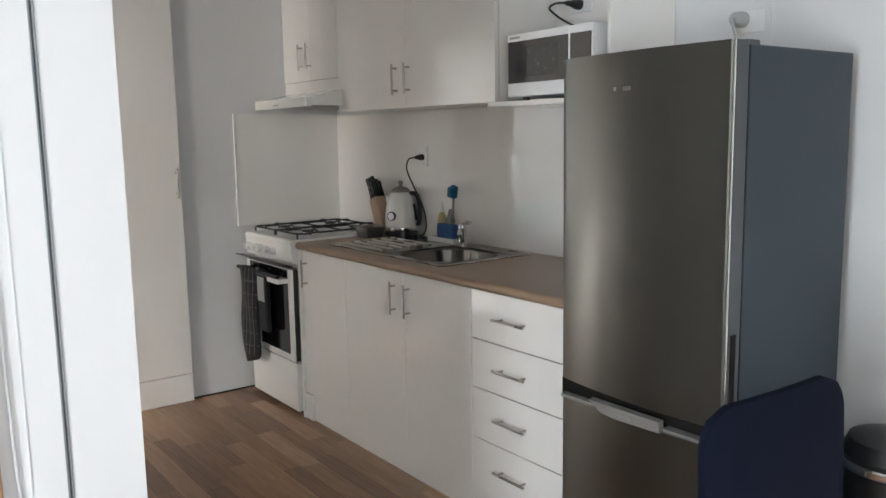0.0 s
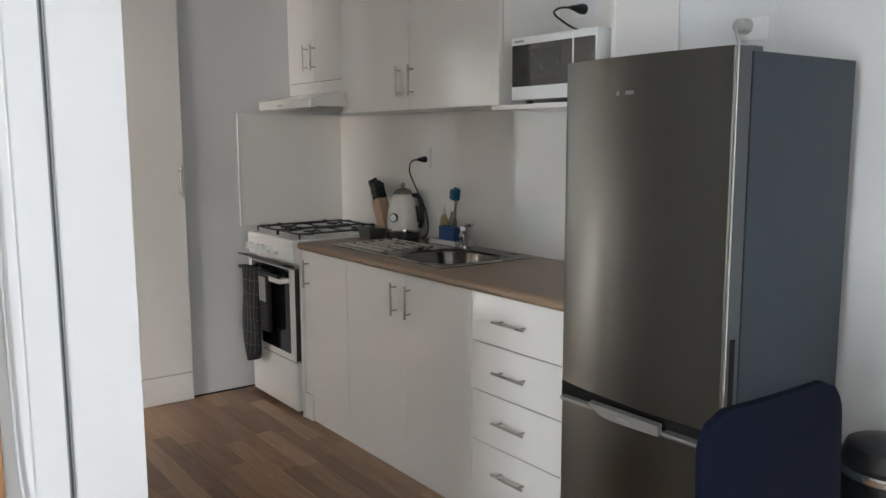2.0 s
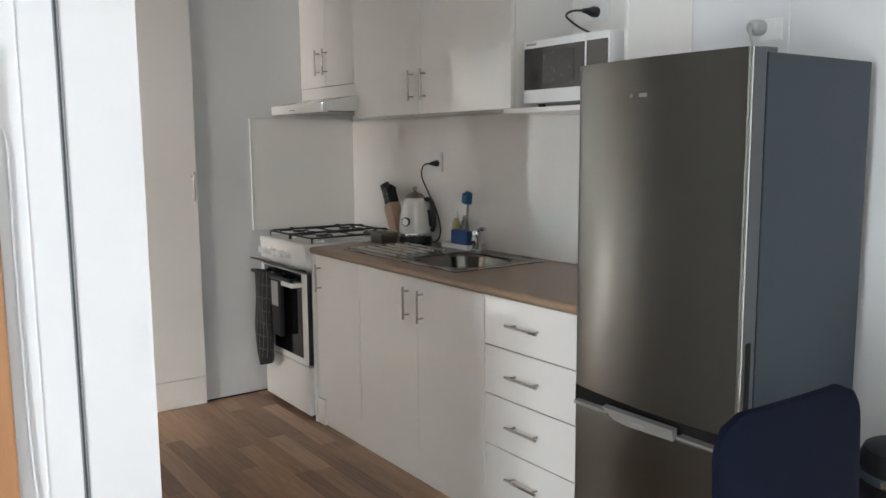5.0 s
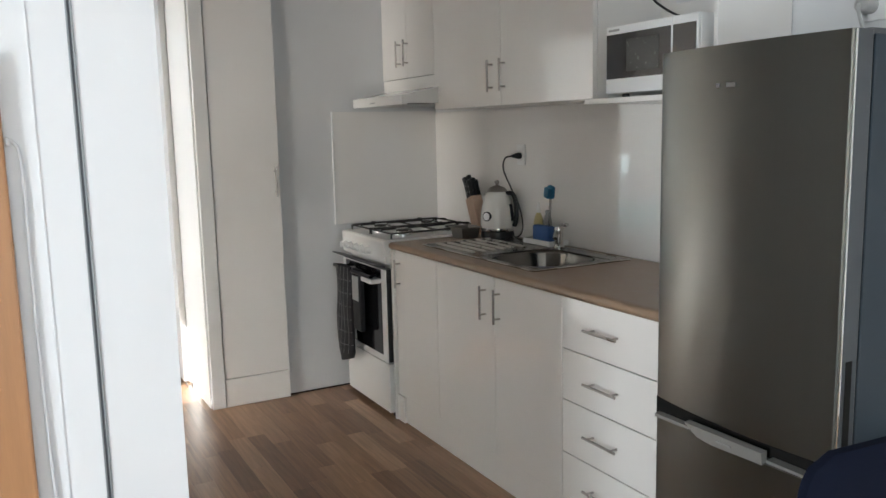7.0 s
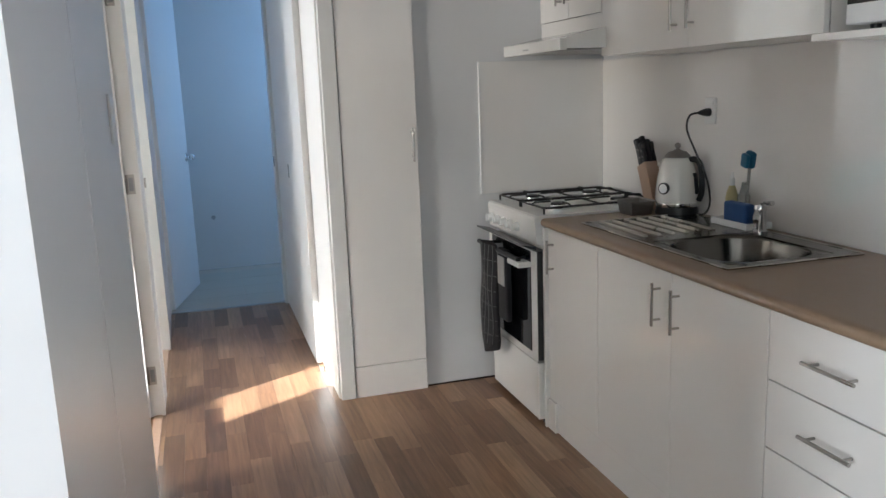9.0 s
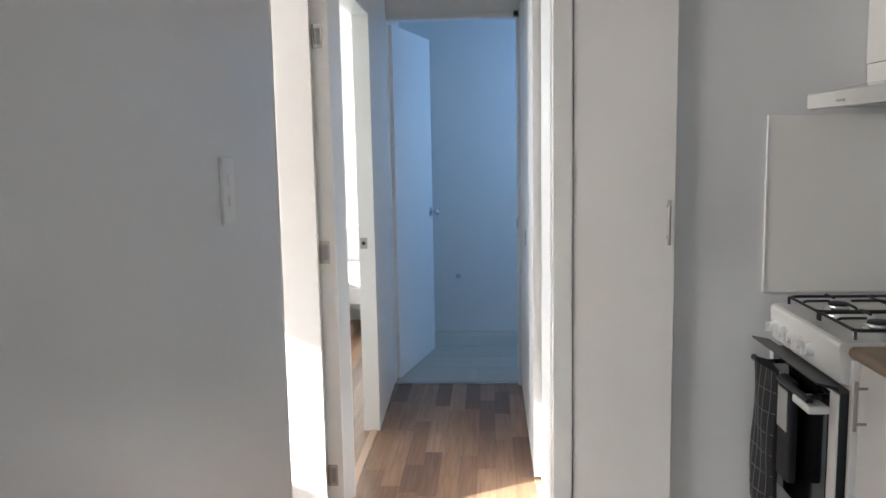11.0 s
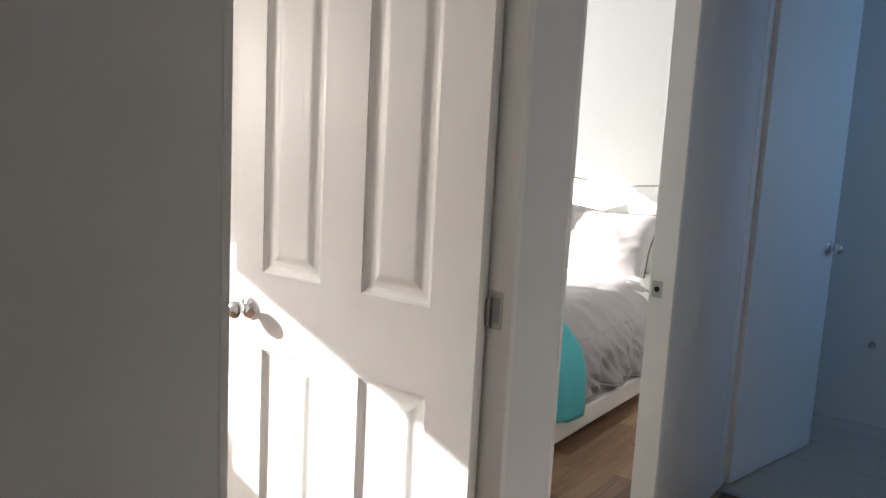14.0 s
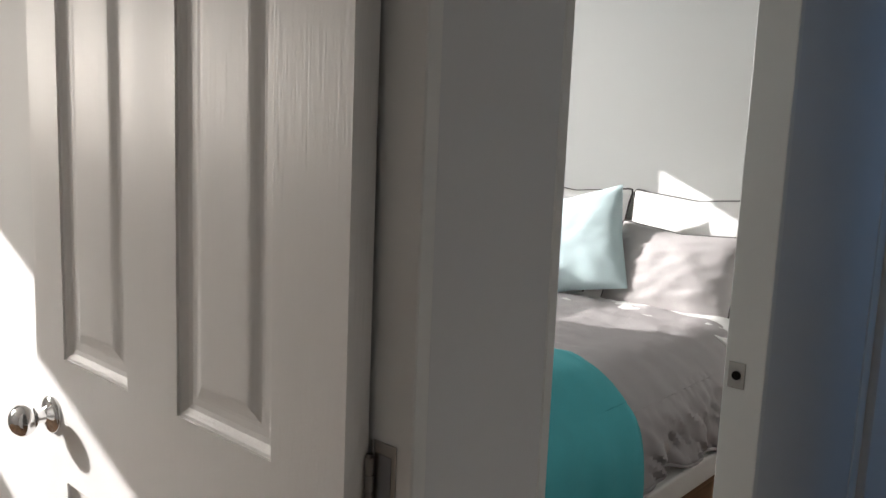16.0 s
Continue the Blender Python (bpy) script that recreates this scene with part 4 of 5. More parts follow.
od = part("oven_door", box(B(), SF - 0.002, S0 + 0.001, 0.294, SF + 0.005, S1 - 0.001, 0.775, 0.002), WHITEENAMEL, st)
part("door_core", box(B(), SF + 0.0055, S0 + 0.001, 0.296, SF + 0.0475, S1 - 0.001, 0.776, 0.002), BLACKPLASTIC, od, "black side of the oven door")
part("glass", box(B(), SF - 0.006, S0 + 0.05, 0.33, SF - 0.002, S1 - 0.05, 0.772, 0.001), BLACKGLASS, od)
bm = B()
rod(bm, (SF - 0.055, S0 + 0.06, 0.735), (SF - 0.055, S1 + 0.0, 0.735), 0.011, 12)
for y in (S0 + 0.1, S1 - 0.06):
    rod(bm, (SF - 0.004, y, 0.735), (SF - 0.055, y, 0.735), 0.008, 10)
part("door_handle", bm, BLACKPLASTIC, od, "black bar handle", True)
part("handle_cap", box(B(), SF - 0.07, S0 + 0.03, 0.705, SF - 0.008, S0 + 0.16, 0.73, 0.006), WHITEENAMEL, od)
bm = B()
prf = [(SF + 0.002, 0.784), (SF - 0.06, 0.804), (SF - 0.062, 0.81), (SF, 0.797)]
a = [bm.verts.new((x, S0, z)) for x, z in prf]
b = [bm.verts.new((x, S1 + 0.01, z)) for x, z in prf]
for i in range(4):
    bm.faces.new((a[i], a[(i + 1) % 4], b[(i + 1) % 4], b[i]))
bm.faces.new(a)
bm.faces.new(list(reversed(b)))
part("heat_deflector", bm, BLACKPLASTIC, st, "thin black deflector strip")
for i in range(5):
    y = S0 + 0.2 + i * 0.078
    kn = part("control_knob", lathe(B(), [(0.021, 0.0), (0.02, -0.012), (0.016, -0.02), (0.0155, -0.024)], (SF + 0.001, y, 0.855), 18, "x"), WHITEPLASTIC, st, "", True)
    part("grip", box(B(), SF - 0.034, y - 0.004, 0.838, SF - 0.022, y + 0.004, 0.872, 0.002), WHITEPLASTIC, kn)
for bx_, by_ in ((3.05, 6.61), (3.05, 6.89), (3.34, 6.61), (3.34, 6.89)):
    bu = part("burner", lathe(B(), [(0.05, 0), (0.05, 0.006), (0.034, 0.012), (0.034, 0.02)], (bx_, by_, 0.9265), 24), CHROME, st, "", True)
    part("burner_cap", lathe(B(), [(0.032, 0.0205), (0.033, 0.026), (0.026, 0.029)], (bx_, by_, 0.9265), 24), BLACKIRON, bu, "", True)
for ya, yb in ((6.49, 6.74), (6.755, 7.005)):
    bm = B()
    z = 0.952
    xa, xb = 2.93, 3.46
    xm, ym = (xa + xb) / 2, (ya + yb) / 2
    loop = [(xa + 0.015, ya), (xb - 0.015, ya), (xb, ya + 0.015), (xb, yb - 0.015), (xb - 0.015, yb), (xa + 0.015, yb), (xa, yb - 0.015), (xa, ya + 0.015)]
    for p, q in zip(loop, loop[1:] + loop[:1]):
        rod(bm, (*p, z), (*q, z), 0.0048, 8)
    rod(bm, (xm, ya, z), (xm, yb, z), 0.0042, 8)
    for bx_ in (3.05, 3.34):
        ends = (xa, xm) if bx_ < xm else (xm, xb)
        for p, d in (((bx_, ya), (0, 1)), ((bx_, yb), (0, -1)), ((ends[0], ym), (1, 0)), ((ends[1], ym), (-1, 0))):
            reach = 0.075 if d[0] == 0 else abs(p[0] - bx_) - 0.035
            tip = (p[0] + d[0] * reach, p[1] + d[1] * reach)
            tube(bm, [(*p, z), (p[0] + d[0] * 0.012, p[1] + d[1] * 0.012, z + 0.009), (*tip, z + 0.009)], 0.0042, 8, 3)
    for x in (xa, xb):
        for y in (ya, yb):
            rod(bm, (x, y, 0.9265), (x, y, z), 0.0048, 8)
    part("trivet", bm, BLACKIRON, st, "black cast iron pan support", True)

# oven mitt over the handle
mit = thing("oven_mitt", (2.82, 6.93, 0.72), "long black grid-patterned oven glove over the oven handle", "oven glove")
bm = B()
n1, n2 = 10, 22
rows = []
MY0, MY1, MTOP, MBOT = 6.765, 6.955, 0.752, 0.235
for side in (-1, 1):
    grid = []
    for j in range(n2 + 1):
        v = j / n2
        z = MTOP + (MBOT - MTOP) * v
        half = (MY1 - MY0) / 2 * (1.0 if v < 0.82 else math.sqrt(max(0.02, 1 - ((v - 0.82) / 0.185) ** 2)))
        row = []
        for i in range(n1 + 1):
            u = i / n1 * 2 - 1
            y = (MY0 + MY1) / 2 + u * half
            puff = 0.026 * math.sqrt(max(0, 1 - u * u)) * (0.6 + 0.6 * v) + 0.004 * math.sin(9 * v + 3 * u)
            row.append(bm.verts.new((SF - 0.062 + side * (0.004 + puff), y, z)))
        grid.append(row)
    rows.append(grid)
for grid in rows:
    for p, q in zip(grid, grid[1:]):
        for i in range(n1):
            bm.faces.new((p[i], p[i + 1], q[i + 1], q[i]))
f, g = rows
for e0, e1 in ((lambda j: f[j][0], lambda j: g[j][0]), (lambda j: f[j][-1], lambda j: g[j][-1])):
    for j in range(n2):
        bm.faces.new((e0(j), e0(j + 1), e1(j + 1), e1(j)))
for i in range(n1):
    bm.faces.new((f[0][i], f[0][i + 1], g[0][i + 1], g[0][i]))
    bm.faces.new((f[n2][i], f[n2][i + 1], g[n2][i + 1], g[n2][i]))
front = [[v.co.copy() for v in r] for r in f]
glove = part("glove", bm, MITTBLACK, mit, "", True)
for j in range(3, n2 - 1, 3):
    bm = tube(B(), [front[j][i] + Vector((-0.001, 0, 0)) for i in range(0, n1 + 1, 2)], 0.0014, 5, 3)
    part("stitch_line", bm, MITTLINE, glove)
for i in range(1, n1, 2):
    bm = tube(B(), [front[j][i] + Vector((-0.001, 0, 0)) for j in range(0, n2 - 1, 4)], 0.0014, 5, 3)
    part("stitch_line", bm, MITTLINE, glove)
tw = thing("tea_towel", (2.83, 6.68, 0.72), "grey and black cloth folded over the oven handle", "towel")
part("cloth", box(B(), SF - 0.06, 6.66, 0.42, SF - 0.03, 6.765, 0.752, 0.012, 3), MITTBLACK, tw, "", True)
part("patch", box(B(), SF - 0.0635, 6.675, 0.585, SF - 0.0595, 6.755, 0.715, 0.001), GREYPLASTIC, tw)

# fridge
F0, F1, FFX, FTOP = 3.945, 4.565, 2.857, 1.66
fr = thing("fridge", (3.2, 4.24, 0), "tall stainless steel fridge with dark grey sides", "fridge")
part("body", box(B(), FFX + 0.075, F0 + 0.004, 0.05, 3.44, F1 - 0.004, FTOP - 0.008, 0.004), FRIDGESIDE, fr)
part("gasket", box(B(), FFX + 0.062, F0 + 0.012, 0.06, FFX + 0.0745, F1 - 0.012, FTOP - 0.016), DARKGAP, fr)


def fridge_door(z0, z1, name):
    bm = B()
    pts = [(FFX + 0.062, F0), (FFX + 0.006, F0), (FFX, F0 + 0.008)]
    n = 28
    for k in range(0, n + 1):
        y = F0 + 0.03 + (F1 - F0 - 0.23) * k / n
        pts.append((FFX - 0.010 * math.sin(math.pi * k / n), y))
    fx, fy, step = FFX, F1 - 0.2, 0.0025
    while fy < F1 - 0.003:
        u = (fy - F1 + 0.2) / 0.2
        a_ = 4.6 + 8 * u + 55 * max(0, (u - 0.86) / 0.14)
        fy += step
        fx += step * math.tan(radians(a_))
        pts.append((min(fx, FFX + 0.056), fy))
    pts.append((FFX + 0.062, F1))
    prism(bm, pts, z0, z1)
    return part(name, bm, STEEL, fr, "brushed stainless steel door", True)


ud = fridge_door(0.668, FTOP, "upper_door")
part("edge_strip", box(B(), FFX + 0.007, F0 - 0.0025, 0.668, FFX + 0.058, F0 - 0.0005, FTOP - 0.001, 0.0008), EDGEGREY, ud, "grey edge strip")
part("edge_bead", box(B(), FFX + 0.001, F0 - 0.003, 0.668, FFX + 0.0065, F0 + 0.003, FTOP - 0.001, 0.0008), CHROME, ud, "bright metal bead")
# no hollow here: a near-black plate gives the shade of the grip recess
part("grip_recess_shade", box(B(), FFX + 0.018, F0 - 0.005, 0.66, FFX + 0.04, F0 - 0.003, 0.92, 0.0008), DARKGAP, ud)
for dy, w in ((0.36, 0.012), (0.31, 0.03)):
    part("badge", box(B(), FFX - 0.012, F0 + dy, 1.553, FFX - 0.008, F0 + dy + w, 1.565, 0.001), CHROME, ud)
ld = fridge_door(0.07, 0.614, "lower_door")
part("gap_panel", box(B(), FFX + 0.030, F0 + 0.01, 0.615, FFX + 0.06, F1 - 0.012, 0.667), DARKGAP, fr)


def lip(y0, y1, prf):
    """A pressed metal strip along the lower door's top edge."""
    bm = B()
    a = [bm.verts.new((FFX + x, y0, z)) for x, z in prf]
    b = [bm.verts.new((FFX + x, y1, z)) for x, z in prf]
    k = len(prf)
    for i in range(k):
        bm.faces.new((a[i], a[(i + 1) % k], b[(i + 1) % k], b[i]))
    bm.faces.new(a)
    bm.faces.new(list(reversed(b)))
    return bm


part("edge_lip", lip(4.398, F1 - 0.03, [(0.006, 0.612), (0.026, 0.615), (0.026, 0.624), (0.006, 0.622)]), PALELIP, ld, "pale metal top edge")
part("edge_lip", lip(F0 + 0.01, 4.132, [(0.0, 0.612), (0.026, 0.615), (0.026, 0.624), (0.0, 0.622)]), PALELIP, ld, "pale metal top edge")
# pull lip: a plate that leans out, tapered at its far end
bm = B()
front = [(4.134, 0.610), (4.300, 0.606), (4.352, 0.612), (4.396, 0.642), (4.134, 0.642)]
fa = [bm.verts.new((FFX - 0.013 - (z - 0.606) * 0.12, y, z)) for y, z in front]
ba = [bm.verts.new((FFX + 0.004, y, z + 0.003)) for y, z in front]
bm.faces.new(fa)
bm.faces.new(list(reversed(ba)))
for i in range(5):
    bm.faces.new((fa[i], ba[i], ba[(i + 1) % 5], fa[(i + 1) % 5]))
hl_ = part("handle_lip", bm, PALELIP, ld, "pale metal pull lip")
part("badge", box(B(), FFX - 0.0195, 4.23, 0.622, FFX - 0.0165, 4.28, 0.628), GREYPLASTIC, hl_)
part("hinge_cover", box(B(), FFX + 0.064, F0 + 0.006, FTOP - 0.0115, FFX + 0.12, F0 + 0.05, FTOP + 0.004, 0.003), EDGEGREY, fr)
for fy in (F0 + 0.05, F1 - 0.05):
    for fx in (2.96, 3.42):
        part("foot", lathe(B(), [(0.02, 0), (0.02, 0.05)], (fx, fy, 0), 12), BLACKPLASTIC, fr, "", True)
part("rear_foot_rail", box(B(), 2.95, F0 + 0.03, 0.045, 3.44, F0 + 0.07, 0.052), BLACKPLASTIC, fr)

# outlets above the fridge and the microwave
outlet((EAST, 4.35, 1.79), "white power outlet above the fridge")
fp = thing("power_plug", (3.5, 4.395, 1.79), "grey plug in the outlet above the fridge", "plug")
part("plug", lathe(B(), [(0.012, -0.055), (0.022, -0.046), (0.026, -0.02), (0.026, 0)], (EAST - 0.009, 4.37, 1.80), 18, "x"), PALEPLUG, fp, "", True)
part("cord", tube(B(), [(3.477, 4.37, 1.80), (3.455, 4.355, 1.775), (3.46, 4.335, 1.71), (3.515, 4.33, 1.62)], 0.0055, 8), PALEPLUG, fp, "", True)
outlet((3.527, 5.09, 1.95), "white power outlet above the microwave")
mp_ = thing("power_plug", (3.5, 5.1, 1.95), "black plug and cord above the microwave", "plug")
part("plug", lathe(B(), [(0.009, -0.075), (0.012, -0.05), (0.021, -0.022), (0.021, 0)], (3.518, 5.095, 1.945), 14, "x"), BLACKPLASTIC, mp_, "", True)
part("cord", tube(B(), [(3.443, 5.095, 1.945), (3.415, 5.125, 1.945), (3.405, 5.15, 1.93), (3.41, 5.12, 1.90), (3.43, 5.06, 1.86), (3.50, 5.02, 1.835), (3.521, 5.0, 1.80), (3.521, 5.0, 1.7)], 0.0045, 8), BLACKPLASTIC, mp_, "", True)

# ---- living side ----
ch = thing("dining_chair", (2.46, 3.45, 0), "navy upholstered dining chair with a tall back", "chair")


def slab(bm, w, h, t, bend, lean, at, taper=0.0):
    """An upholstered slab standing along x with rounded corners."""
    nu, nv = 20, 28
    sides = []
    for s in (-1, 1):
        g = []
        for j in range(nv + 1):
            v = j / nv
            row = []
            for i in range(nu + 1):
                u = i / nu * 2 - 1
                ww = w / 2 * (1 - taper * (1 - v))
                if v > 0.86:
                    ww -= 0.07 * (1 - math.sqrt(max(0, 1 - ((v - 0.86) / 0.14) ** 2)))
                edge = min(1, (1 - abs(u)) * 3.2 + 0.02, (1 - v) * 5 + 0.03)
                y = s * t / 2 * (0.12 + 0.88 * math.sqrt(max(0, edge))) + bend * u * u + lean * v
                row.append(bm.verts.new((at[0] + u * ww, at[1] + y, at[2] + v * h + 0.004 * (1 - u * u) * v)))
            g.append(row)
        sides.append(g)
    for g in sides:
        for p, q in zip(g, g[1:]):
            for i in range(nu):
                bm.faces.new((p[i], p[i + 1], q[i + 1], q[i]))
    f_, b_ = sides
    for j in range(nv):
        bm.faces.new((f_[j][0], f_[j + 1][0], b_[j + 1][0], b_[j][0]))
        bm.faces.new((f_[j][-1], f_[j + 1][-1], b_[j + 1][-1], b_[j][-1]))
    for i in range(nu):
        bm.faces.new((f_[0][i], f_[0][i + 1], b_[0][i + 1], b_[0][i]))
        bm.faces.new((f_[nv][i], f_[nv][i + 1], b_[nv][i + 1], b_[nv][i]))
    return bm


part("backrest", slab(B(), 0.458, 0.53, 0.065, 0.012, 0.02, (2.522, 3.575, 0.402), -0.02), NAVY, ch, "", True)
part("seat", box(B(), 2.28, 3.1, 0.38, 2.72, 3.54, 0.47, 0.03, 3), NAVY, ch, "", True)
for lx in (2.305, 2.695):
    for ly in (3.13, 3.5):
        part("leg", rod(B(), (lx, ly, 0), (lx, ly, 0.385), 0.016, 10, 0.022), DARKWOOD, ch, "", True)

ch.matrix_basis = pose(2.46, 3.45, 0, 0, 0, -2)

rb = thing("rubbish_bin", (3.33, 3.72, 0), "black round bin with a shiny metal ring", "bin")
part("body", lathe(B(), [(0.115, 0), (0.12, 0.01), (0.135, 0.52)], (3.33, 3.72, 0), 32), BLACKPLASTIC, rb, "", True)
part("ring", lathe(B(), [(0.137, 0.521), (0.14, 0.525), (0.14, 0.54), (0.136, 0.545)], (3.33, 3.72, 0), 32), CHROME, rb, "", True)
part("lid", lathe(B(), [(0.135, 0.546), (0.138, 0.56), (0.12, 0.6), (0.06, 0.62), (0.02, 0.625)], (3.33, 3.72, 0), 32), BLACKPLASTIC, rb, "", True)

mir = thing("standing_mirror", (0.98, 4.02, 0), "tall wooden framed mirror standing against the white wall", "mirror")
for nm, p in (("stile", (0.72, 4.042, 0, 0.765, 4.058, 1.573)), ("stile", (1.186, 4.042, 0, 1.236, 4.058, 1.573)), ("rail", (0.765, 4.042, 1.525, 1.186, 4.058, 1.573)), ("rail", (0.765, 4.042, 0.0, 1.186, 4.058, 0.045))):
    part(nm, box(B(), *p, 0.004), FRAMEWOOD, mir, "honey coloured timber")
part("glass", box(B(), 0.765, 4.05, 0.045, 1.186, 4.056, 1.525), MIRROR, mir)
cbl = thing("white_cable", (1.25, 4.05, 0.0), "thin white cable hanging down the white wall", "cable")
part("clip", box(B(), 1.2365, 4.052, 1.454, 1.243, 4.059, 1.466, 0.002), CABLEGREY, cbl)
part("cable", tube(B(), [(1.238, 4.0572, 1.46), (1.248, 4.0572, 1.458), (1.255, 4.0572, 1.42), (1.254, 4.0572, 1.2), (1.258, 4.0572, 0.95), (1.268, 4.0572, 0.82), (1.262, 4.0572, 0.5), (1.27, 4.0572, 0.004)], 0.0026, 8), CABLEGREY, cbl, "", True)

# ---- bathroom ----
bt_floor = structure("floor_bath", box(B(), 1.21, 9.16, -0.02, EAST, 10.55, -0.001), GROUT, "grout bed of the bathroom tile floor", "floor")

ds = thing("door_stop", (1.64, 10.55, 0.45), "small grey door stop on the bathroom wall", "door stop")
part("base", lathe(B(), [(0.018, 0.0), (0.018, -0.004), (0.009, -0.008), (0.008, -0.04)], (1.64, 10.55, 0.45), 14, "y"), NICKEL, ds, "", True)
part("tip", lathe(B(), [(0.011, -0.0405), (0.013, -0.046), (0.011, -0.056)], (1.64, 10.55, 0.45), 14, "y"), PALEPLUG, ds, "grey rubber tip", True)
dc = thing("sliding_track_bracket", (2.07, 9.07, 2.2), "dark bracket at the top of the sliding door", "bracket")
part("plate", box(B(), 2.045, 9.055, 2.225, 2.075, 9.079, 2.262, 0.003), GREYPLASTIC, dc)
part("roller", lathe(B(), [(0.012, 0.0), (0.014, 0.004), (0.012, 0.012)], (2.06, 9.043, 2.243), 14, "y"), BLACKPLASTIC, dc, "", True)

# ---- bedroom ----
BED_X0, BED_X1, BED_Y0, BED_Y1 = -1.3, 0.50, 8.5, 10.93
bed = thing("bed", (-0.26, 9.9, 0), "double bed with a white base", "bed")
bm = B()
box(bm, BED_X0 - 0.05, BED_Y0, 0.04, BED_X1 + 0.06, BED_Y1, 0.15, 0.012, 3)
box(bm, BED_X0, BED_Y0 + 0.02, 0.145, BED_X1, BED_Y1, 0.271, 0.01, 2)
part("base", bm, BEDWHITE, bed)
part("mattress", box(B(), BED_X0 + 0.03, BED_Y0 + 0.03, 0.272, BED_X1 - 0.03, BED_Y1, 0.515, 0.08, 5), WHITELINEN, bed, "", True)
for lx in (BED_X0 + 0.08, BED_X1 - 0.08):
    for ly in (BED_Y0 + 0.1, BED_Y1 - 0.1):
        part("foot", box(B(), lx - 0.03, ly - 0.03, 0, lx + 0.03, ly + 0.03, 0.042), DARKWOOD, bed)


def drape(y0, y1, top, side, bottom, amp, lift, ny, wave, seed, rad=0.15, drop=0.06):
    """Cloth over the bed, hanging down both long sides."""
    bm = B()
    noise_off = Vector((seed * 3.1, seed * 1.7, 0))
    xs = []
    for k in range(16):
        xs.append((-1, k / 15))
    for k in range(60):
        xs.append((0, k / 59))
    for k in range(16):
        xs.append((1, k / 15))
    grid = []
    for j in range(ny + 1):
        y = y0 + (y1 - y0) * j / ny
        row = []
        for zone, k in xs:
            if zone == 0:
                x = BED_X0 - 0.01 + (BED_X1 - BED_X0 + 0.02) * k
                e = min(k, 1 - k) * (BED_X1 - BED_X0)
                z = top - drop * max(0, 1 - e / rad) ** 2
                z += 0.014 * noise.noise(Vector((x * 4, y * 4, 0)) + noise_off) + 0.008 * noise.noise(Vector((x * 13, y * 11, 2)) + noise_off) + 0.003 * noise.noise(Vector((x * 30 + y * 12, y * 24, 5)) + noise_off)
            else:
                kk = k if zone == 1 else 1 - k
                edge = BED_X1 if zone == 1 else BED_X0
                out = zone * (0.01 + (0.045 + side) * (1 - math.exp(-5 * kk)))
                calm = 0.06 + 0.94 * min(1, max(0, (y - 9.17) / 0.25)) if seed == 1 else 1
                fold = calm * amp * kk * (math.sin(y * wave + 1.3 * math.sin(y * 3 + seed) + kk * 1.2) * 0.6 + noise.noise(Vector((y * 9, kk * 2, seed))))
                if seed == 1:
                    fold += calm * 0.028 * min(1, kk * 2.5) * noise.noise(Vector((y * 19 - kk * 7, kk * 2.2, 3))) + calm * 0.01 * noise.noise(Vector((y * 45 - kk * 9, kk * 4, 6)))
                x = edge + out + zone * fold
                low = bottom + 0.02 * math.sin(y * 6 + seed) + 0.03 * noise.noise(Vector((y * 5, 0, seed)))
                z = top - drop + (low - top + drop) * kk
            row.append(bm.verts.new((x, y, z + lift)))
        grid.append(row)
    for p, q in zip(grid, grid[1:]):
        for i in range(len(p) - 1):
            bm.faces.new((p[i], p[i + 1], q[i + 1], q[i]))
    return bm


dv = thing("duvet", (-0.26, 9.6, 0.55), "rumpled grey linen duvet hanging over the bed's side", "duvet")
cl = part("cover", drape(BED_Y0 - 0.03, 10.42, 0.62, 0.01, 0.18, 0.032, 0.0, 150, 17, 1, 0.26, 0.14), DUVET, dv, "", True)
cl.modifiers.new("thickness", 'SOLIDIFY').thickness = 0.02
rim = sorted({(round(v.co.y, 3), v.co.x, v.co.z) for v in cl.data.vertices if v.co.x > BED_X1 and v.co.z < 0.30 and v.co.y > 9.22}, key=lambda q: (q[0], q[2]))
low = [next(q for q in rim if q[0] == y) for y in sorted({q[0] for q in rim})]
part("hem", tube(B(), [(q[1], q[0], q[2] - 0.002) for q in low[::3]], 0.007, 6, 3), DUVET, dv, "stitched hem", True)
sh = thing("bed_sheet", (-0.26, 10.5, 0.55), "white cotton sheet folded out at the bed's head end", "sheet")
cl = part("cloth", drape(10.27, 10.86, 0.612, 0.03, 0.17, 0.02, 0.0, 40, 21, 8, 0.24, 0.13), WHITELINEN, sh, "", True)
cl.modifiers.new("thickness", 'SOLIDIFY').thickness = 0.008
th = thing("throw_blanket", (-0.26, 9.0, 0.63), "turquoise knitted throw across the bed's foot", "blanket")
cl = part("cloth", drape(BED_Y0 - 0.04, 9.2, 0.675, 0.05, 0.15, 0.010, 0.0, 26, 9, 5, 0.27, 0.14), TEAL, th, "", True)
cl.modifiers.new("thickness", 'SOLIDIFY').thickness = 0.012


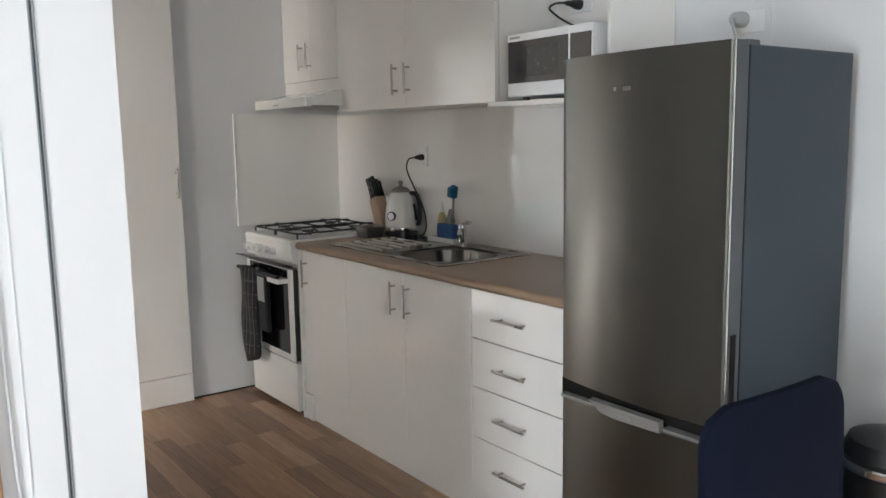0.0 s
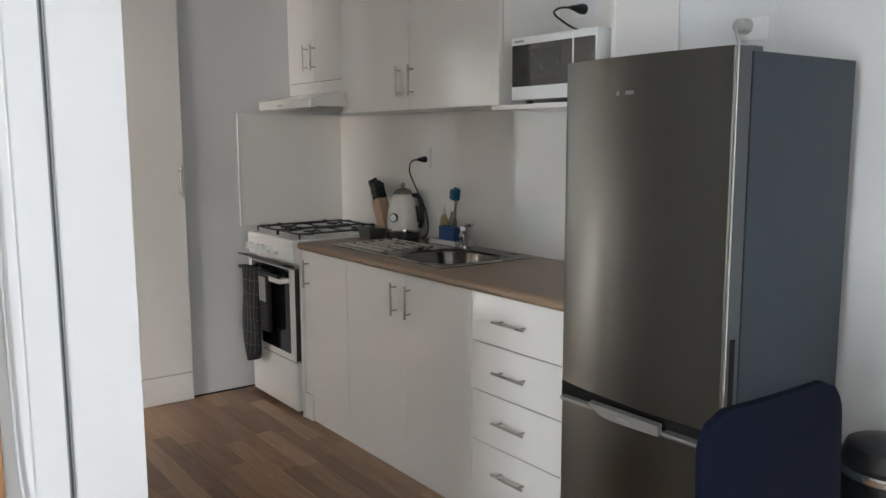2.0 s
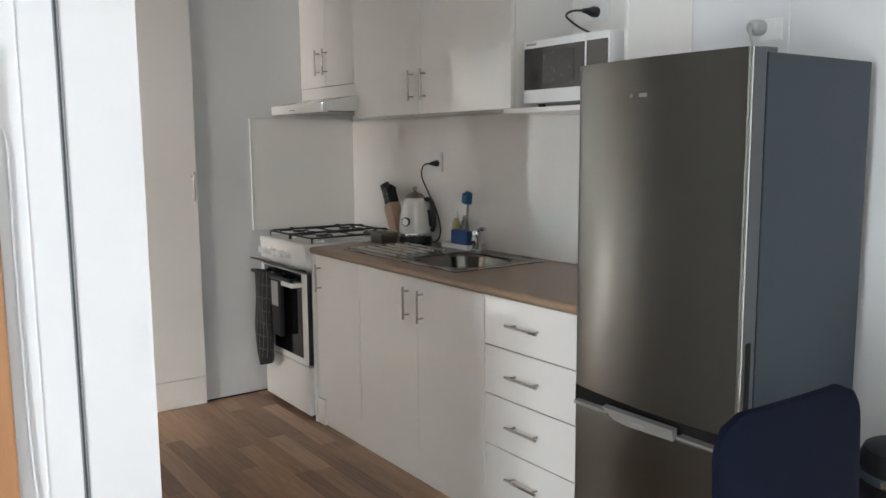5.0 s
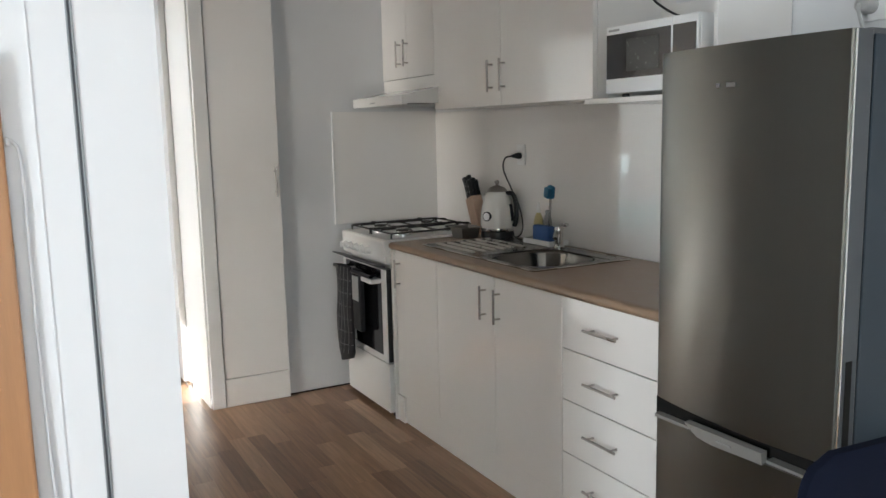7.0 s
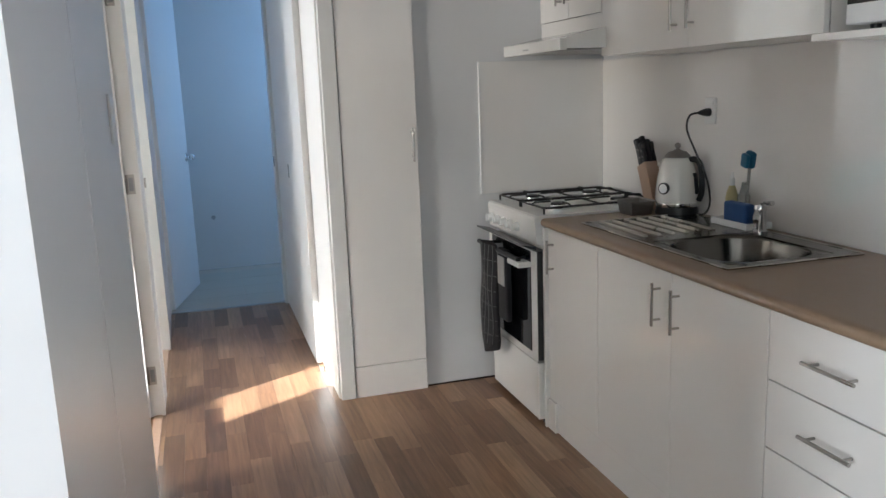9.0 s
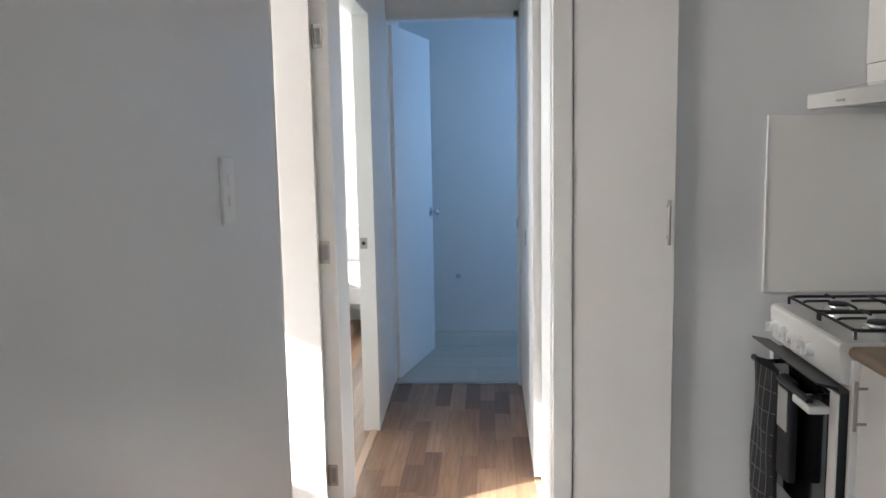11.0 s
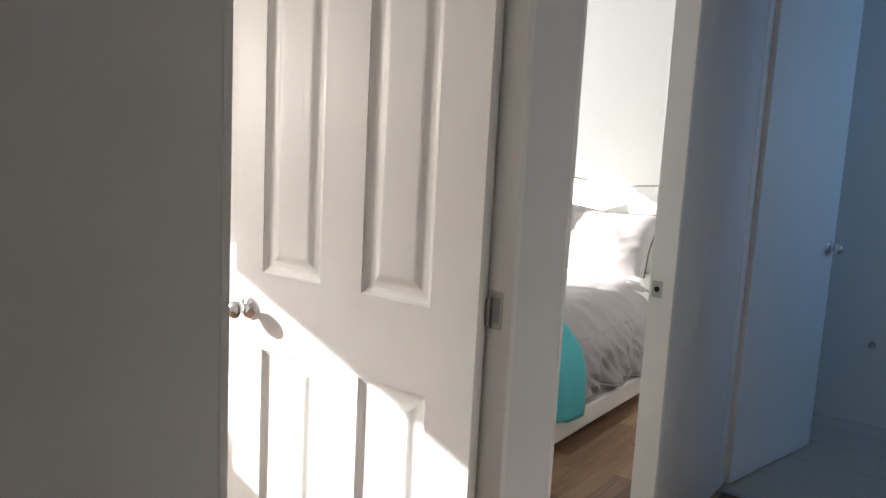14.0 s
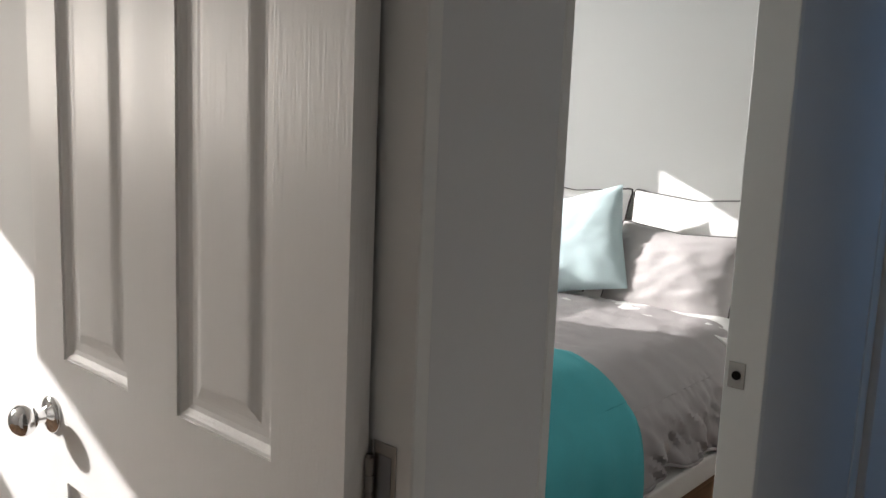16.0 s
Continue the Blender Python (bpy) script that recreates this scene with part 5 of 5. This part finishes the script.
def cushion(name, m, w, h, t, mat, label, piping=None, seed=1, crease=1.0, category="pillow"):
    p = thing(name, (0, 0, 0), label, category)
    bm, nn = B(), 32
    sides = []
    for s in (-1, 1):
        g = []
        for j in range(nn + 1):
            v = j / nn * 2 - 1
            row = []
            for i in range(nn + 1):
                u = i / nn * 2 - 1
                uu, vv = abs(u) ** 2.6, abs(v) ** 2.6
                bulge = max(0, (1 - uu) * (1 - vv)) ** 0.55
                pinch = 1 - 0.05 * (1 - abs(u * v))
                wr = 0.007 * noise.noise(Vector((u * 3 + seed, v * 3, s))) + 0.0022 * noise.noise(Vector((u * 8 + seed, v * 8, s))) + max(0, crease - 1) * 0.014 * noise.noise(Vector((u * 1.2 + v * 2.2, v * 4.5 - u * 3, s + seed)))
                sag = -0.02 * (1 - abs(u)) * (1 if v > 0 else 0) * abs(v)
                row.append(bm.verts.new((u * w / 2 * pinch, s * (t / 2 * bulge + 0.003) + wr * (0.3 + bulge), v * h / 2 * pinch + sag)))
            g.append(row)
        sides.append(g)
    for g in sides:
        for a_, b_ in zip(g, g[1:]):
            for i in range(nn):
                bm.faces.new((a_[i], a_[i + 1], b_[i + 1], b_[i]))
    f_, b_ = sides
    rim = [(0, i) for i in range(nn)] + [(j, nn) for j in range(nn)] + [(nn, nn - i) for i in range(nn)] + [(nn - j, 0) for j in range(nn)]
    for (j, i), (j2, i2) in zip(rim, rim[1:] + rim[:1]):
        bm.faces.new((f_[j][i], f_[j2][i2], b_[j2][i2], b_[j][i]))
    edge = [(f_[j][i].co + b_[j][i].co) / 2 for j, i in rim]
    c = part("cover", bm, mat, p, "", True)
    c.matrix_parent_inverse = Matrix()
    if piping:
        pts = edge[::4] + [edge[0]]
        e = part("piping", tube(B(), pts, 0.006, 6, 3), piping, p, "dark piped edge", True)
        e.matrix_parent_inverse = Matrix()
    p.matrix_basis = m
    return p


cushion("pillow", pose(-0.06, 10.87, 0.895, -12, 0, 0), 0.78, 0.60, 0.16, WHITELINEN, "white pillow with dark piping standing against the wall", PIPING, 3)
cushion("pillow", pose(-0.86, 10.88, 0.895, -12, 0, 0), 0.76, 0.60, 0.16, WHITELINEN, "white pillow with dark piping standing against the wall", PIPING, 9)
cushion("pillow", pose(-0.04, 10.63, 0.785, -24, 2, 2), 0.72, 0.50, 0.24, LITLINEN, "grey linen pillow with dark piping leaning on a white one", PIPING, 5, 1.7)
cushion("pillow", pose(-0.88, 10.65, 0.785, -22, 0, -3), 0.70, 0.50, 0.24, LITLINEN, "grey linen pillow with dark piping behind a turquoise cushion", PIPING, 11, 1.7)
cushion("cushion", pose(-0.575, 10.46, 0.90, -18, -12, 14), 0.62, 0.58, 0.17, PALETEAL, "pale turquoise square cushion", None, 7, category="cushion")

bsd = thing("bedside_table", (0.78, 10.7, 0), "white bedside table with drawers on dark legs", "bedside table")
part("body", box(B(), 0.57, 10.49, 0.23, 1.0, 10.9, 0.525, 0.006), BEDWHITE, bsd)
for za, zb in ((0.242, 0.37), (0.38, 0.512)):
    part("drawer", box(B(), 0.58, 10.478, za, 0.99, 10.49, zb, 0.003), BEDWHITE, bsd)
for lx in (0.6, 0.97):
    for ly in (10.52, 10.87):
        part("leg", rod(B(), (lx, ly, 0), (lx, ly, 0.232), 0.02, 10, 0.026), DARKWOOD, bsd, "", True)

# ---- pieces of the floors ----
# vinyl planks run along the hall; those of the walk are single boards, the rest one sheet of boards
PW, PT = 0.086, 0.004
shapes = {}


def plank_mesh(length):
    if length not in shapes:
        bm = box(B(), -PW / 2 + 0.0002, -length / 2 + 0.0002, -0.004, PW / 2 - 0.0002, length / 2 - 0.0002, 0.0)
        bmesh.ops.recalc_face_normals(bm, faces=bm.faces)
        me = bpy.data.meshes.new("plank")
        bm.to_mesh(me)
        bm.free()
        me.materials.append(PLANK)
        shapes[length] = me
    return shapes[length]


rng = random.Random(4)
rest_v, rest_f = [], []
x = -2.3 + PW / 2
while x < EAST:
    y = 0.1 if x > -1.7 else 7.35
    first = True
    while y < 10.95:
        length = rng.choice((0.3, 0.4, 0.5, 0.5, 0.6, 0.7))
        if first:
            length, first = round(0.1 + 0.5 * rng.random(), 2), False
        if x > 1.2 and y + length > 9.13:
            length = round(9.13 - y, 3)
            if length < 0.02:
                break
        yc = y + length / 2
        y += length
        if 1.3 < x < 2.95 and 4.3 < yc < 9.13:
            ob = new("plank", plank_mesh(length))
            ob.location = (x, yc, 0)
            ob.parent = floor
        else:
            k = len(rest_v)
            a, b, c, d = x - PW / 2 + 0.0002, x + PW / 2 - 0.0002, yc - length / 2 + 0.0002, yc + length / 2 - 0.0002
            rest_v += [(a, c, -0.004), (b, c, -0.004), (b, d, -0.004), (a, d, -0.004), (a, c, 0), (b, c, 0), (b, d, 0), (a, d, 0)]
            rest_f += [(k + 4, k + 5, k + 6, k + 7), (k, k + 1, k + 5, k + 4), (k + 1, k + 2, k + 6, k + 5), (k + 2, k + 3, k + 7, k + 6), (k + 3, k, k + 4, k + 7)]
    x += PW
me = bpy.data.meshes.new("planks")
me.from_pydata(rest_v, [], rest_f)
me.materials.append(PLANKS)
tagged(new("planks", me), kind="stuff").parent = floor

tile_bm = box(B(), -0.298, -0.148, 0, 0.298, 0.148, 0.006, 0.001, 1)
tile_me = bpy.data.meshes.new("tile")
tile_bm.to_mesh(tile_me)
tile_bm.free()
tile_me.materials.append(TILE)
for i in range(4):
    for j in range(5):
        ob = new("tile", tile_me)
        ob.location = (1.21 + 0.3 + i * 0.6, 9.16 + 0.15 + j * 0.3, -0.001)
        if ob.location.x + 0.3 < EAST + 0.2 and ob.location.y < 10.5:
            ob.parent = bt_floor
        else:
            bpy.data.objects.remove(ob)
